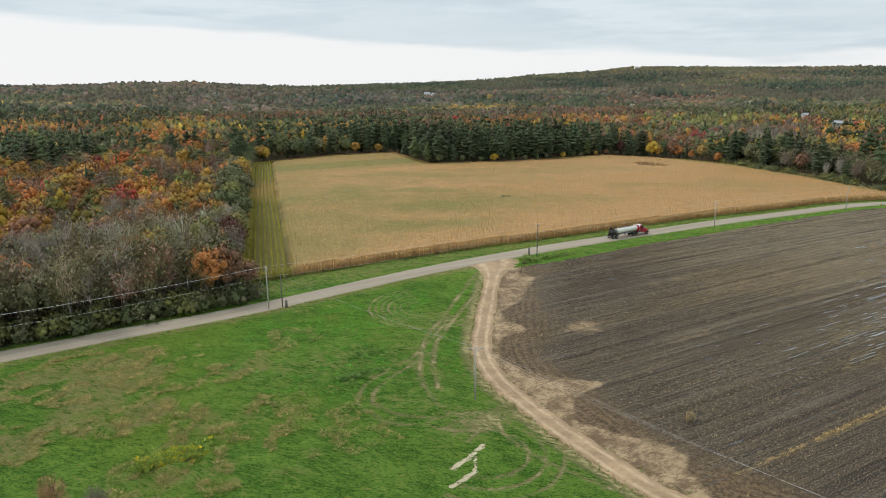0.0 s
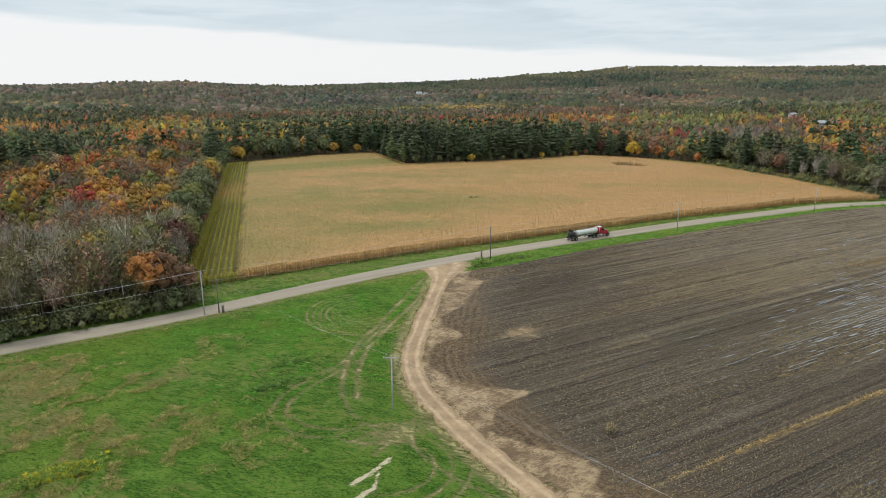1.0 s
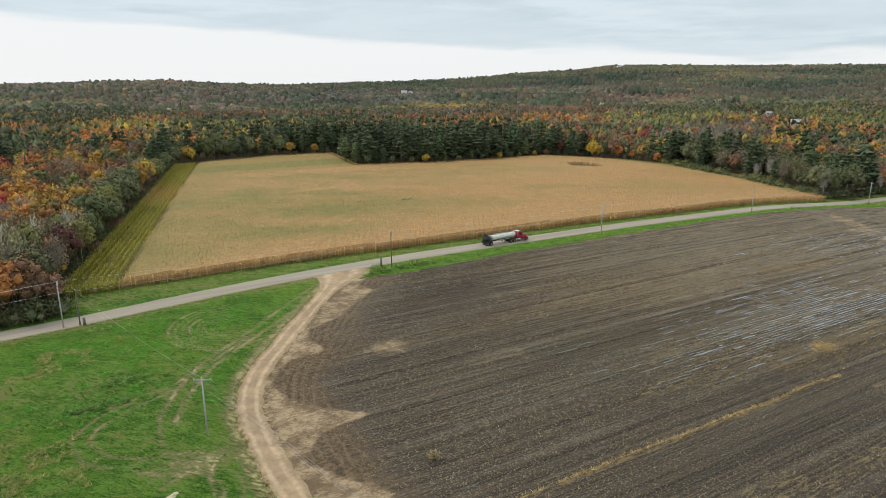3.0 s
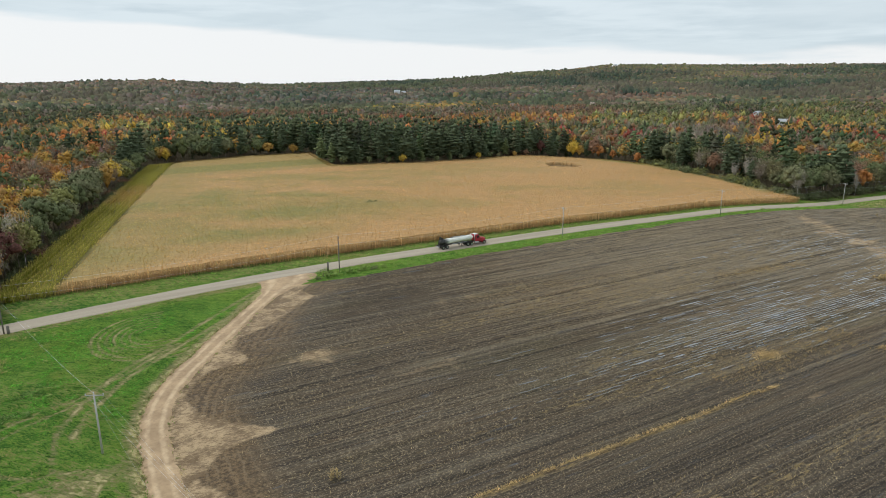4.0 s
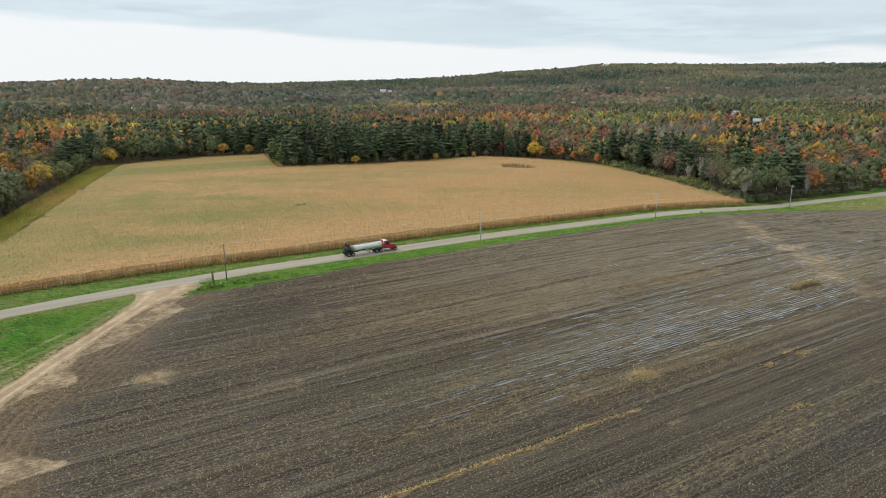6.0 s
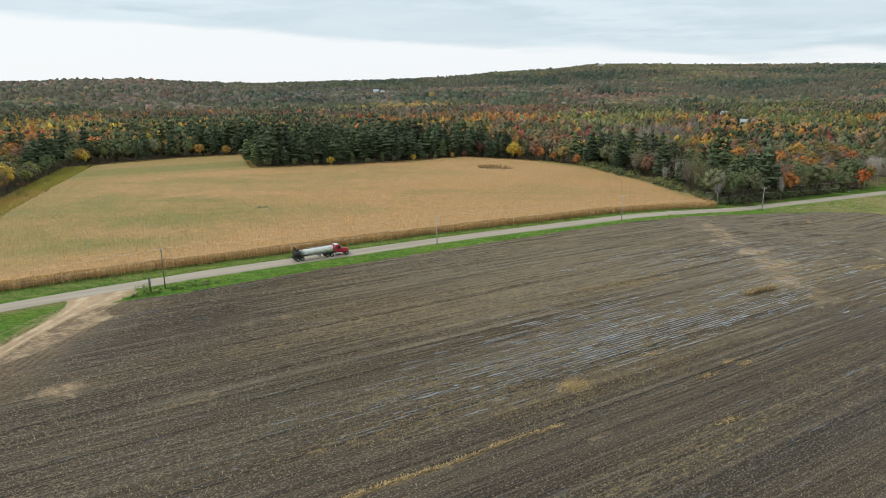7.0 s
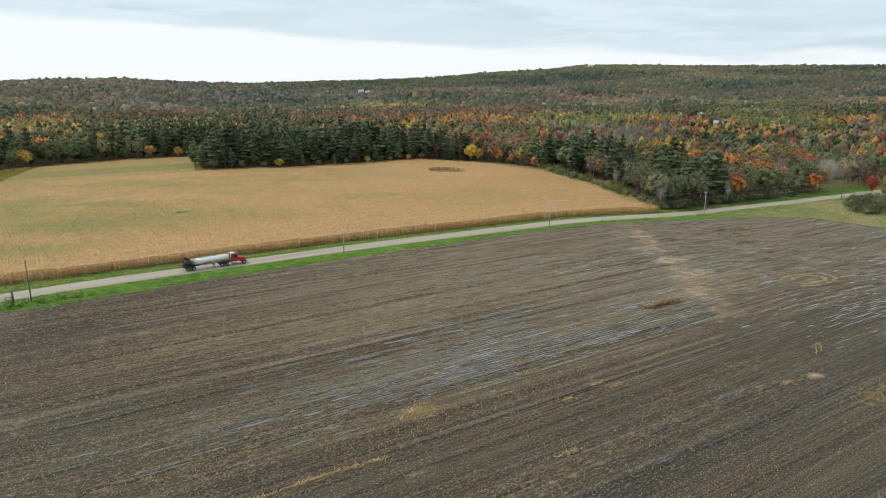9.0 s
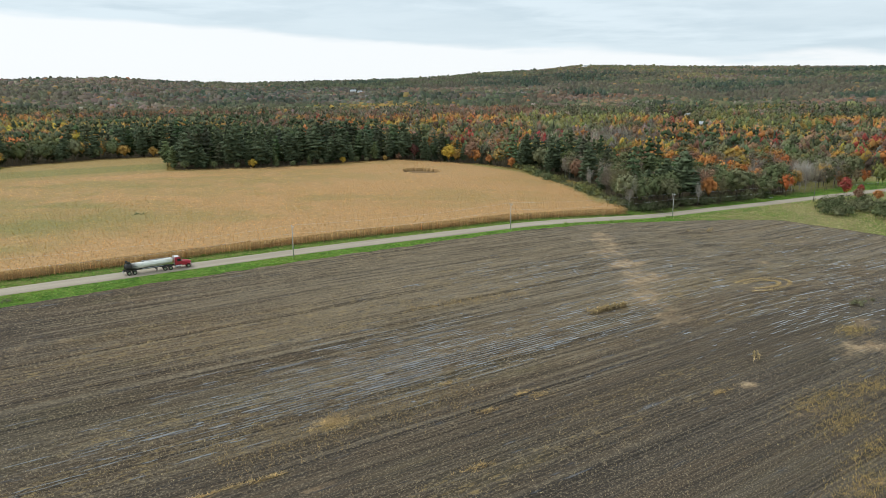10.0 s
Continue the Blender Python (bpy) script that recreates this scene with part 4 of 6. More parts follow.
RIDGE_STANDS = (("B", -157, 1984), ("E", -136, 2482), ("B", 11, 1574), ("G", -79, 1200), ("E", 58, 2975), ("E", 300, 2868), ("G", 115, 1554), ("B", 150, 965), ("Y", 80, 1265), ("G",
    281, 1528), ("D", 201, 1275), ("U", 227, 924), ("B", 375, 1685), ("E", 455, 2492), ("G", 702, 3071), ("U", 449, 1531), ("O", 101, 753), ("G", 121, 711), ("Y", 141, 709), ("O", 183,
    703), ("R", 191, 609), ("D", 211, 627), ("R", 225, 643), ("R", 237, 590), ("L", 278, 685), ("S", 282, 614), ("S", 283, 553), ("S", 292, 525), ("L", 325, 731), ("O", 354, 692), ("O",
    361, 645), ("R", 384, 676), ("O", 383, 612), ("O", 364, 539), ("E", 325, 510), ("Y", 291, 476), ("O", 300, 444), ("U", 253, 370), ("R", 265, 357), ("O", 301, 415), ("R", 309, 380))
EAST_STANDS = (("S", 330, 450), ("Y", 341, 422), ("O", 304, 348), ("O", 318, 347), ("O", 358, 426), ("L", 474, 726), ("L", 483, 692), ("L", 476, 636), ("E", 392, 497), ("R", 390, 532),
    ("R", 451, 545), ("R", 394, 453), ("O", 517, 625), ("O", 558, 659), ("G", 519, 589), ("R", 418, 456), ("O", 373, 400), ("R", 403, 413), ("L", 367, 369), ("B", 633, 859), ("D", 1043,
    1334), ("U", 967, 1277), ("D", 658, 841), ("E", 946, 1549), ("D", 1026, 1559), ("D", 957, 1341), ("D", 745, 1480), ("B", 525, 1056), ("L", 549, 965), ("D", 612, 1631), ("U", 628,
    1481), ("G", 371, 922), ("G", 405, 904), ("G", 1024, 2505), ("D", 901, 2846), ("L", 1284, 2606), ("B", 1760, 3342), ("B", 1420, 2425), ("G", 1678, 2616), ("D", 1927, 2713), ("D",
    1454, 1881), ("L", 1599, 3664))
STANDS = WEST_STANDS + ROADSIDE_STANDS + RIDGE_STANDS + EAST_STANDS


def species(x, y, rng):
    """Which tree stands where: pine groves, spruce, colour and bare patches."""
    u, v = uv(x, y)
    n, r = len(x), np.hypot(x, y)
    far_off = ss(r, 500, 1500)
    small = 22 + 50 * far_off
    q = (0.9 * vnoise(x / small, y / small, 1, 83) + 1.0 * vnoise(x / small, y / small, 3.1, 84) + (0.55 - 0.05 * far_off) * rng.random(n)) % 1.0
    names = np.array(["olive"] * n, dtype=object)

    def put(mask, choices):
        total, low = sum(w for _, w in choices), 0.0
        for nm, w in choices:
            names[mask & (q >= low) & (q < low + w / total)] = nm
            low += w / total
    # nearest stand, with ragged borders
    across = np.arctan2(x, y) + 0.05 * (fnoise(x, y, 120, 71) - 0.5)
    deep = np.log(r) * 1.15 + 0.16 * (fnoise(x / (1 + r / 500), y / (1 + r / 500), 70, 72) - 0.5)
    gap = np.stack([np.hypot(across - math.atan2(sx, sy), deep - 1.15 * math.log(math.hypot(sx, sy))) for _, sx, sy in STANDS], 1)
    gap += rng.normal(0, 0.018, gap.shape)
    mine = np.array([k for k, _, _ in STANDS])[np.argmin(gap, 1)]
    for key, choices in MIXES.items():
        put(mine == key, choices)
    west = (u < 75) & (v < 330)
    bare_belt = 40 + 34 * ss(u, -75, -25) + 10 * (fnoise(x, y, 18, 55) - 0.5)
    # the left wood: russet and half-bare maples rather than green
    soft = west & (rng.random(n) < 0.55)
    names[soft & (names == "green")] = "moss"
    names[soft & (names == "olive") & (q > 0.5)] = "gold"
    names[soft & (names == "olive")] = "umber"
    names[soft & (names == "russet")] = "umber"
    names[west & (names == "spruce") & (rng.random(n) < 0.6)] = "brown"
    # past the pines: browner, less orange
    over = (r > 420) & (u > 90) & (rng.random(n) < 0.38)
    names[over & (names == "orange")] = "russet"
    names[over & (names == "yellow")] = "olive"
    put(west & (u < 10) & (v < bare_belt), [("grey", 3.4), ("brown", 3.0), ("moss", 3.0), ("olive", 0.6), ("umber", 1.2), ("gold", 0.5), ("orange", 0.4)])
    put((u < 75) & (u > 0.24 * v - 15) & (v < 300), [("green", 3.6), ("olive", 3.2), ("lime_leaf", 1.8), ("russet", 0.9), ("gold", 1.6), ("maroon", 0.35), ("brown", 0.8), ("orange", 0.6), ("yellow", 0.5)])
    put((u > 60) & (u < 150) & (v > 280) & (v < 420), [("pine", 4), ("green", 3.2), ("olive", 2.6), ("yellow", 0.7), ("gold", 0.8), ("orange", 0.2)])
    put((u > 140) & (u < 318) & (v > 200) & (v < 330), [("pine", 11), ("green", 1.2), ("spruce", 0.4), ("brown", 0.3)])
    put((u > 318) & (u < 365) & (v > 150) & (v < 330), [("pine", 1.6), ("gold", 1.2), ("green", 2.4), ("russet", 1.2), ("orange", 0.7), ("olive", 2.4), ("spruce", 1), ("yellow", 0.4)])
    put((u > 296) & (v > 10) & (v < 170) & (u < 388), [("pine", 1.7), ("green", 4.0), ("olive", 3.4), ("moss", 2.0), ("spruce", 0.7), ("brown", 1.8), ("grey", 1.2), ("umber", 0.7), ("orange", 0.3)])
    put((u >= 400) & (v > 4) & (v < 70) & (u < 520), [("grey", 2.6), ("brown", 3), ("green", 2), ("olive", 2), ("orange", 0.9), ("gold", 0.8)])
    put(((u - 372) / 34) ** 2 + ((v - 140) / 26) ** 2 < 1, [("pine", 8), ("green", 1.5), ("olive", 1)])
    return names


def tall(name, rng, n, low=False):
    if low:
        return rng.uniform(*((12, 20) if name in ("pine", "spruce") else (10.5, 17)), n)
    lo, hi = {"pine": (12, 25), "spruce": (9, 16), "grey": (11, 17), "brown": (10, 16)}.get(name, (9.5, 17))
    return rng.uniform(lo, hi, n)


def scatter(r0, r1, gap, rng):
    """Jittered places in the wedge of land that the camera looks over."""
    out = []
    r = r0
    while r < r1:
        g = gap(r)
        t = np.arange(-1.08, 0.95, g / r) + rng.uniform(0, g / r)
        t = t + rng.uniform(-0.55, 0.55, len(t)) * g / r
        q = r + rng.uniform(-0.8, 0.8, len(t)) * g
        out.append(np.stack([60 + q * np.sin(t), q * np.cos(t)], 1))
        r += g * 0.9
    p = np.concatenate(out)
    return p[in_view(p[:, 0], p[:, 1])]


def woods(name, label, places, names, detail, seed, low=False):
    """Countless trees in one mesh of its own, each with its own height, turn and tint."""
    rng = np.random.default_rng(seed)
    V, F, C, N, n0 = [], [], [], [], 0
    for nm in sorted(set(names)):
        p = places[names == nm]
        grow = KINDS.get(nm, broadleaf)
        pick = rng.integers(0, 5, len(p))
        for k in range(5):
            q = p[pick == k]
            if not len(q):
                continue
            wood, crown = grow(rng, 1.0, detail)
            bits = [(crown, np.array(TINTS[nm]) * ((0.7 if nm == "grey" else 0.9 if nm == "brown" else 1.0) if detail < 2 else 1.0))]
            if wood is not None and detail >= 2:
                bits.append((wood, np.array((0.40, 0.365, 0.325) if nm == "grey" else (0.17, 0.145, 0.12))))
            h = tall(nm, rng, len(q), low) * (1.0 if detail else 0.95 * np.exp(rng.normal(0, 0.10, len(q))))
            a = rng.uniform(0, 6.283, len(q))
            wide = rng.uniform(0.72, 1.12, len(q))
            ca, sa = np.cos(a), np.sin(a)
            z = height(q[:, 0], q[:, 1])
            for (tv, tf, tn), colour in bits:
                x = (tv[None, :, 0] * ca[:, None] - tv[None, :, 1] * sa[:, None]) * (h * wide)[:, None] + q[:, :1]
                y = (tv[None, :, 0] * sa[:, None] + tv[None, :, 1] * ca[:, None]) * (h * wide)[:, None] + q[:, 1:2]
                zz = tv[None, :, 2] * h[:, None] + z[:, None]
                N.append(np.stack([tn[None, :, 0] * ca[:, None] - tn[None, :, 1] * sa[:, None], tn[None, :, 0] * sa[:, None] + tn[None, :, 1] * ca[:, None],
                                   np.broadcast_to(tn[None, :, 2], (len(q), len(tn)))], -1).reshape(-1, 3))
                V.append(np.stack([x, y, zz], -1).reshape(-1, 3))
                F.append((tf[None] + (np.arange(len(q)) * len(tv))[:, None, None] + n0).reshape(-1, 3))
                shade = np.exp(rng.normal(0, 0.24 if low else 0.19, (len(q), 1, 1))) * np.exp(rng.normal(0, 0.07, (len(q), 1, 3)))
                clump = np.exp(0.9 * (fnoise(q[:, 0], q[:, 1], 70 if low else 26, 97) - 0.5))[:, None, None]
                own = np.broadcast_to(colour * shade * clump, (len(q), 1, 3))
                # distance haze put into the tint: bluer, flatter stand tones farther off
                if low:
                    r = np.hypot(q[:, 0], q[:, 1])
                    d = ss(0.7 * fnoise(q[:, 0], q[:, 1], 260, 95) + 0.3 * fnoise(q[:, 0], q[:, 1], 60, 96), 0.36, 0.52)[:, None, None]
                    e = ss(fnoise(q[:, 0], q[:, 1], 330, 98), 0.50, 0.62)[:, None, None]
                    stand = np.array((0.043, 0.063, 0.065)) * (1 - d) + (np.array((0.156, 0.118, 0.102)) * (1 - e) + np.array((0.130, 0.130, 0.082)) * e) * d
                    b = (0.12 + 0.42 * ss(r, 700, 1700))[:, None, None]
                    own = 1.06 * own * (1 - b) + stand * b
                C.append(np.broadcast_to(own, (len(q), len(tv), 3)).reshape(-1, 3))
                n0 += len(q) * len(tv)
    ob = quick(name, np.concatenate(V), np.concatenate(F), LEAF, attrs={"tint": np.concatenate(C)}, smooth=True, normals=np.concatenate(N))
    return tagged(ob, label, "woods", kind="stuff")


near = scatter(110, 660, lambda r: 5.0 + 0.0034 * r, rng)
nu_, nv_ = uv(near[:, 0], near[:, 1])
near = near[wood_here(nu_, nv_)]
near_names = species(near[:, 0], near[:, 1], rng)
# the trees of the wood's edge stand as things of their own
nu_, nv_ = uv(near[:, 0], near[:, 1])
front = line_distance(nu_, nv_, CORN_EDGE + CORN_EDGE[:1])
front = np.minimum(front, np.where(nu_ < 3, np.abs(nv_ - 15.5), 1e9))
front = np.minimum(front, np.where(nu_ > 296, np.abs(nv_ - 20), 1e9))
order = np.argsort(front + 0.02 * np.hypot(near[:, 0] - 60, near[:, 1]))
hero, rest = order[:290], order[290:]

LABELS = {"pine": "tall dark green white pine with tiered boughs", "spruce": "narrow dark pointed spruce at the wood's edge", "green": "green broadleaved tree at the edge of the wood",
          "olive": "olive and yellowing broadleaved tree in the wood", "yellow": "bright yellow autumn tree among darker ones", "gold": "golden orange autumn tree in the wood",
          "orange": "orange autumn maple in the wood", "red": "deep red autumn maple in the wood", "russet": "russet brown autumn tree thinning its leaves",
          "brown": "brownish tree with nearly bare twigs", "moss": "olive young tree with a thin veil of leaves", "umber": "reddish brown maple with half its leaves fallen", "grey": "bare grey tree without leaves",
          "maroon": "dark maroon maple beside the pine grove"}
stock = {}


def tree(nm, x, y, h, turn, variant, grow=None):
    """One tree: trunk with limbs, and crown."""
    key = (nm, variant, grow)
    if key not in stock:
        r = np.random.default_rng(100 + variant * 13 + len(nm))
        wood, crown = (grow or KINDS.get(nm, broadleaf))(r, 1.0, 3)
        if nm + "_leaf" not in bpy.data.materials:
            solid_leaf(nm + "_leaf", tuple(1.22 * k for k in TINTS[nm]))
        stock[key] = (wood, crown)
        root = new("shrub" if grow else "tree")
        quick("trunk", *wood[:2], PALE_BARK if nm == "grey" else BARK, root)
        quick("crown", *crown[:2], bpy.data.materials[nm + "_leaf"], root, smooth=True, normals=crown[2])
        stock[key] = root
        made = root
    else:
        made = None
    grown = 0.82 + 0.30 * ((math.sin(x * 12.9 + y * 7.1) * 437.5) % 1.0)
    m = Matrix.LocRotScale((x, y, float(height(x, y))), Euler((0, 0, turn)), (h * grown, h * grown, h))
    if made is None:
        made = copy_thing(stock[key], Matrix.Identity(4))
    made.matrix_basis = m
    return made


MARKED = [("yellow", 198, 208.6, 7.5), ("yellow", 254, 208.8, 6.0), ("maroon", 303, 205.5, 13.0), ("yellow", 322, 194.0, 14.0), ("lime", 276, 209.5, 14.0), ("gold", 283, 208.8, 5.5),
          ("orange", 342, 176.0, 9.0), ("orange", 346, 158.0, 9.0), ("gold", 142, 305.0, 11.0), ("gold", 159, 303.5, 9.0), ("yellow", 73.5, 287.5, 11.0), ("russet", 343, 97.0, 14.0),
          ("olive", 345, 84.0, 13.0), ("green", 190, 211.6, 6.0), ("green", 222, 208.4, 5.5), ("olive", 240, 208.6, 6.0), ("green", 263, 208.8, 6.0), ("olive", 270, 208.6, 5.0),
          ("russet", 293, 209.0, 6.5), ("green", 178, 214.0, 7.0), ("green", 163, 217.0, 8.0), ("lime", 212, 208.4, 9.0), ("lime", 232, 208.5, 8.0), ("lime", 158, 224, 15.0), ("lime", 157.5, 240, 17.0),
          ("pine", 50, 257, 21.0), ("pine", 53.5, 269, 23.0), ("pine", 45.5, 249, 18.0), ("pine", 57, 281, 20.0), ("lime", 48, 264, 19.0)]
TINTS["lime"], KINDS["lime"] = (0.125, 0.150, 0.062), pine
LABELS["lime"] = "lighter green young pine before the grove"
LABELS["lime_leaf"] = "light yellow-green broadleaved tree in the wood"
LABELS["rust"] = "rusty young tree with half its leaves fallen"
LABELS["fresh"] = "light green young tree before the pine grove"
for k, (nm, u_, v_, h_) in enumerate(MARKED):
    x_, y_ = xy(u_, v_)
    hero = [j for j in hero if math.hypot(near[j, 0] - x_, near[j, 1] - y_) > 2.0 + 0.18 * h_]
    tagged(tree(nm, x_, y_, h_, k * 1.7, k % 4), LABELS[nm], "tree", "trees at the wood's edge")
for k in hero:
    nm = near_names[k]
    ob = tree(nm, near[k, 0], near[k, 1], float(tall(nm, rng, 1)[0]), rng.uniform(0, 6.28), int(rng.integers(0, 4)))
    tagged(ob, LABELS[nm], "tree", "trees at the wood's edge")

close = np.hypot(near[rest, 0] - 60, near[rest, 1]) < 520
woods("near_woods", "mixed autumn wood of pines, maples and bare trees", near[rest[close]], near_names[rest[close]], 2, 21)
woods("deep_woods", "mixed autumn wood behind the fields", near[rest[~close]], near_names[rest[~close]], 1, 25)
mid = scatter(660, 1180, lambda r: 6.3 + 0.0028 * r, rng)
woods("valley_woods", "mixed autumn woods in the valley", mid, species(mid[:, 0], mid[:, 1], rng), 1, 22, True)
far = scatter(1180, 4550, lambda r: 3.8 + 0.0040 * r, rng)
az = np.degrees(np.arctan2(far[:, 0], far[:, 1]))
far = far[np.hypot(far[:, 0], far[:, 1]) < np.interp(az, RIDGE_AZ, RIDGE_D) * 1.04]
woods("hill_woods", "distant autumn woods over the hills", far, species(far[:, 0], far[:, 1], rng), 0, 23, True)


# ---- standing corn ----
cr = np.random.default_rng(31)


def corn_plants(name, label, pu, pv, rng, size=(1.95, 2.4), pale=1.0, straw=None):
    n = len(pu)
    h = rng.uniform(*size, n)
    base = ground(pu, pv, 0.0)
    a = rng.uniform(0, 6.283, n)
    V, F = [], []
    for k in range(5):
        b = a + k * 2.2
        d = np.stack([np.cos(b), np.sin(b), np.zeros(n)], 1)
        s = np.stack([-np.sin(b), np.cos(b), np.zeros(n)], 1)
        root = base + np.array([0, 0, 1.0]) * (h * (0.30 + 0.13 * k))[:, None]
        out = rng.uniform(0.45, 0.75, n)[:, None]
        tip = root + d * out + np.array([0, 0, 1.0]) * (h * rng.uniform(0.02, 0.22, n))[:, None]
        V.append(np.stack([root - s * 0.10, root + s * 0.10, tip], 1))
    top_ = base + np.array([0, 0, 1.0]) * h[:, None]
    s = np.stack([np.cos(a), np.sin(a), np.zeros(n)], 1)
    V.append(np.stack([base - s * 0.05, base + s * 0.05, top_], 1))
    V.append(np.stack([top_ - s * 0.12 - np.array([0, 0, 0.35]), top_ + s * 0.12 - np.array([0, 0, 0.3]), top_ + np.array([0, 0, 0.1])], 1))
    V = np.stack(V, 1)
    green = corn_green(pu, pv)
    tan = (np.array((0.505, 0.290, 0.124)) if straw is None else np.array(straw)) * np.exp(rng.normal(0, 0.24, (n, 1)))
    grn = np.array((0.290, 0.232, 0.066)) * np.exp(rng.normal(0, 0.24, (n, 1)))
    g = np.clip(green + rng.normal(0, 0.12, n), 0, 1)[:, None]
    fresh = ss(pu - (1 + 62 * (pv - 25) / 256), 14, 11)[:, None]
    C = tan * (1 - g) + (grn + fresh * np.array((0.02, 0.075, -0.02))) * g
    C = np.broadcast_to(C[:, None, None], (n, 7, 3, 3)).copy()
    C *= pale
    C[:, 5] *= 1.3
    C[:, 6] = C[:, 6] * 0.9 + np.array((0.22, 0.158, 0.078))
    ob = quick(name, V.reshape(-1, 3), np.arange(n * 21).reshape(-1, 3), CORN, attrs={"tint": C.reshape(-1, 3)})
    return tagged(ob, label, "corn", kind="stuff")


def corn_green(u, v):
    """How green the corn still is: the strip by the wood, soft swathes across the slope, the far corners."""
    left = u - (1 + 62 * (v - 25) / 256)
    x, y = xy(u, v)
    swathe = 0.65 * fnoise(x * 0.40, y, 19, 73) + 0.35 * fnoise(x, y, 7, 74)
    g = 0.10 + 0.62 * ss(swathe, 0.40, 0.74) * ss(v, 26, 48) * (0.45 + 0.55 * ss(u, 330, 60))
    g = np.maximum(g, (0.58 + 2.2 * (swathe - 0.5)) * ss(left, 200, 70) * ss(v, 225, 130) * ss(v, 24, 58))
    g = np.maximum(g, 1.0 * ss(left, 15, 11) * (1 - 0.55 * ss(v, 120, 150) * ss(v, 205, 180)))
    g = np.maximum(g, (0.72 + 1.4 * (swathe - 0.5)) * ss(left, 62, 12) * ss(v, 21, 32))
    east = np.interp(v, [15.8, 52, 87, 138, 180], [294, 318, 335, 347, 338])
    g = np.maximum(g, 0.95 * ss(east - u, 15, 7) * ss(v, 24, 40))
    g = np.maximum(g, 0.75 * ss(v, 222, 232) * ss(v, 262, 250) + 0.55 * ss(v, 205, 215) * ss(u, 175, 160))
    return np.clip(g, 0, 1)


# rows run away from the road, along the wood's edge
ROW_U, ROW_V = 0.2355, 0.972
step_u, step_v = 0.95, 0.95
au, av = np.meshgrid(np.arange(-80, 360, step_u), np.arange(0, 330, step_v), indexing="ij")
pu = au + ROW_U / ROW_V * av + cr.normal(0, 1.0, au.shape) * np.where(au < 14, 0.06, 0.50)
pv = 18 + av + cr.uniform(-0.5, 0.5, au.shape)
pu, pv = pu.ravel(), pv.ravel()
lanes = pu - (1 + 62 * (pv - 25) / 256)
wob = 1.6 * (vnoise(pv, pv * 0, 14, 77) - 0.5)
gone = (np.abs(lanes - 12 - wob) < 0.75) & (vnoise(pv, pv * 0, 6, 78) > 0.30)
gone |= lanes < 11.6
hx, hy = xy(277, 151)
px_, py_ = xy(pu, pv)
gone |= ((px_ - hx) / 10.5) ** 2 + ((py_ - hy) / 12.5) ** 2 < 1
gone |= ((pu - 122) / 2.2) ** 2 + ((pv - 84) / 9.0) ** 2 < 1
gone |= (vnoise(pu, pv, 2.5, 91) > 0.93)
keep = inside(pu, pv, CORN_EDGE) & ~gone & ((pv < 120) | (cr.random(len(pu)) < 0.55))
corn_plants("standing_corn", "ripe tan and green standing corn in rows", pu[keep], pv[keep], cr)
sk, sv = np.meshgrid(np.arange(7), np.arange(25, 284, 0.26), indexing="ij")
su = 1 + 62 * (sv - 25) / 256 + 1.0 + 1.6 * sk + cr.normal(0, 0.10, sk.shape)
sv = sv + cr.uniform(-0.2, 0.2, sk.shape)
ok = inside(su, sv, CORN_EDGE) & (vnoise(su, sv, 3.0, 92) > 0.16)
corn_plants("strip_corn", "green and yellow corn in open rows beside the wood", su[ok], sv[ok], cr, (1.7, 2.3), 1.0)
# the thick outer rows
rim_u, rim_v = np.concatenate([np.array(a) + (np.array(b) - np.array(a)) * t for a, b in zip(CORN_EDGE, CORN_EDGE[1:] + CORN_EDGE[:1]) for t in np.arange(0, 1, 0.10 / np.hypot(b[0] - a[0], b[1] - a[1]))[:, None]]).reshape(-1, 2).T
rim_u, rim_v = rim_u + cr.normal(0, 0.75, len(rim_u)), rim_v + cr.normal(0, 0.7, len(rim_u))
corn_plants("corn_margin", "tall dry outer rows of the standing corn", rim_u, rim_v, cr, (1.8, 2.5), 1.0, (0.46, 0.315, 0.155))
# the dense lower leaves under the tassels
bu, bv = np.meshgrid(np.arange(-10, 352, 1.25), np.arange(16, 306, 1.5), indexing="ij")
inn = inside(bu, bv, outset(CORN_EDGE, -1.7))
bx, by = xy(bu, bv)
sunk = ((bx - hx) / 10.5) ** 2 + ((by - hy) / 12.5) ** 2 < 1
ln = bu - (1 + 62 * (bv - 25) / 256)
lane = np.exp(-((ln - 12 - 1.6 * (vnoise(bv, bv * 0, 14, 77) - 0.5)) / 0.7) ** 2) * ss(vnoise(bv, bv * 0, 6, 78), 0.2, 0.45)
up = np.where(sunk, 0.2, 1.74 + 0.30 * vnoise(bu, bv, 2.2, 5) - 1.2 * ss(ln, 13, 11.4) - 0.7 * lane)
bf = grid_faces(*bu.shape)
whole = inn.ravel()[bf].all(1)
rim = inn.ravel()[bf].any(1) & ~whole
up = up.ravel()
up[~inn.ravel()] = 0.1
bf = bf[whole | rim]
gcol = corn_green(bu, bv).ravel()[:, None]
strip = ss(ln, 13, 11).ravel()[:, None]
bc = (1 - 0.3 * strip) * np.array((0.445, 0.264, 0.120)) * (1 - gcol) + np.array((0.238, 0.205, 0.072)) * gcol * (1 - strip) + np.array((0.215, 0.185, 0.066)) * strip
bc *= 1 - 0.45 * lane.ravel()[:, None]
bc = np.where(sunk.ravel()[:, None], np.array((0.20, 0.125, 0.058)), bc)
p = ground(bu, bv, 0.0).reshape(-1, 3)
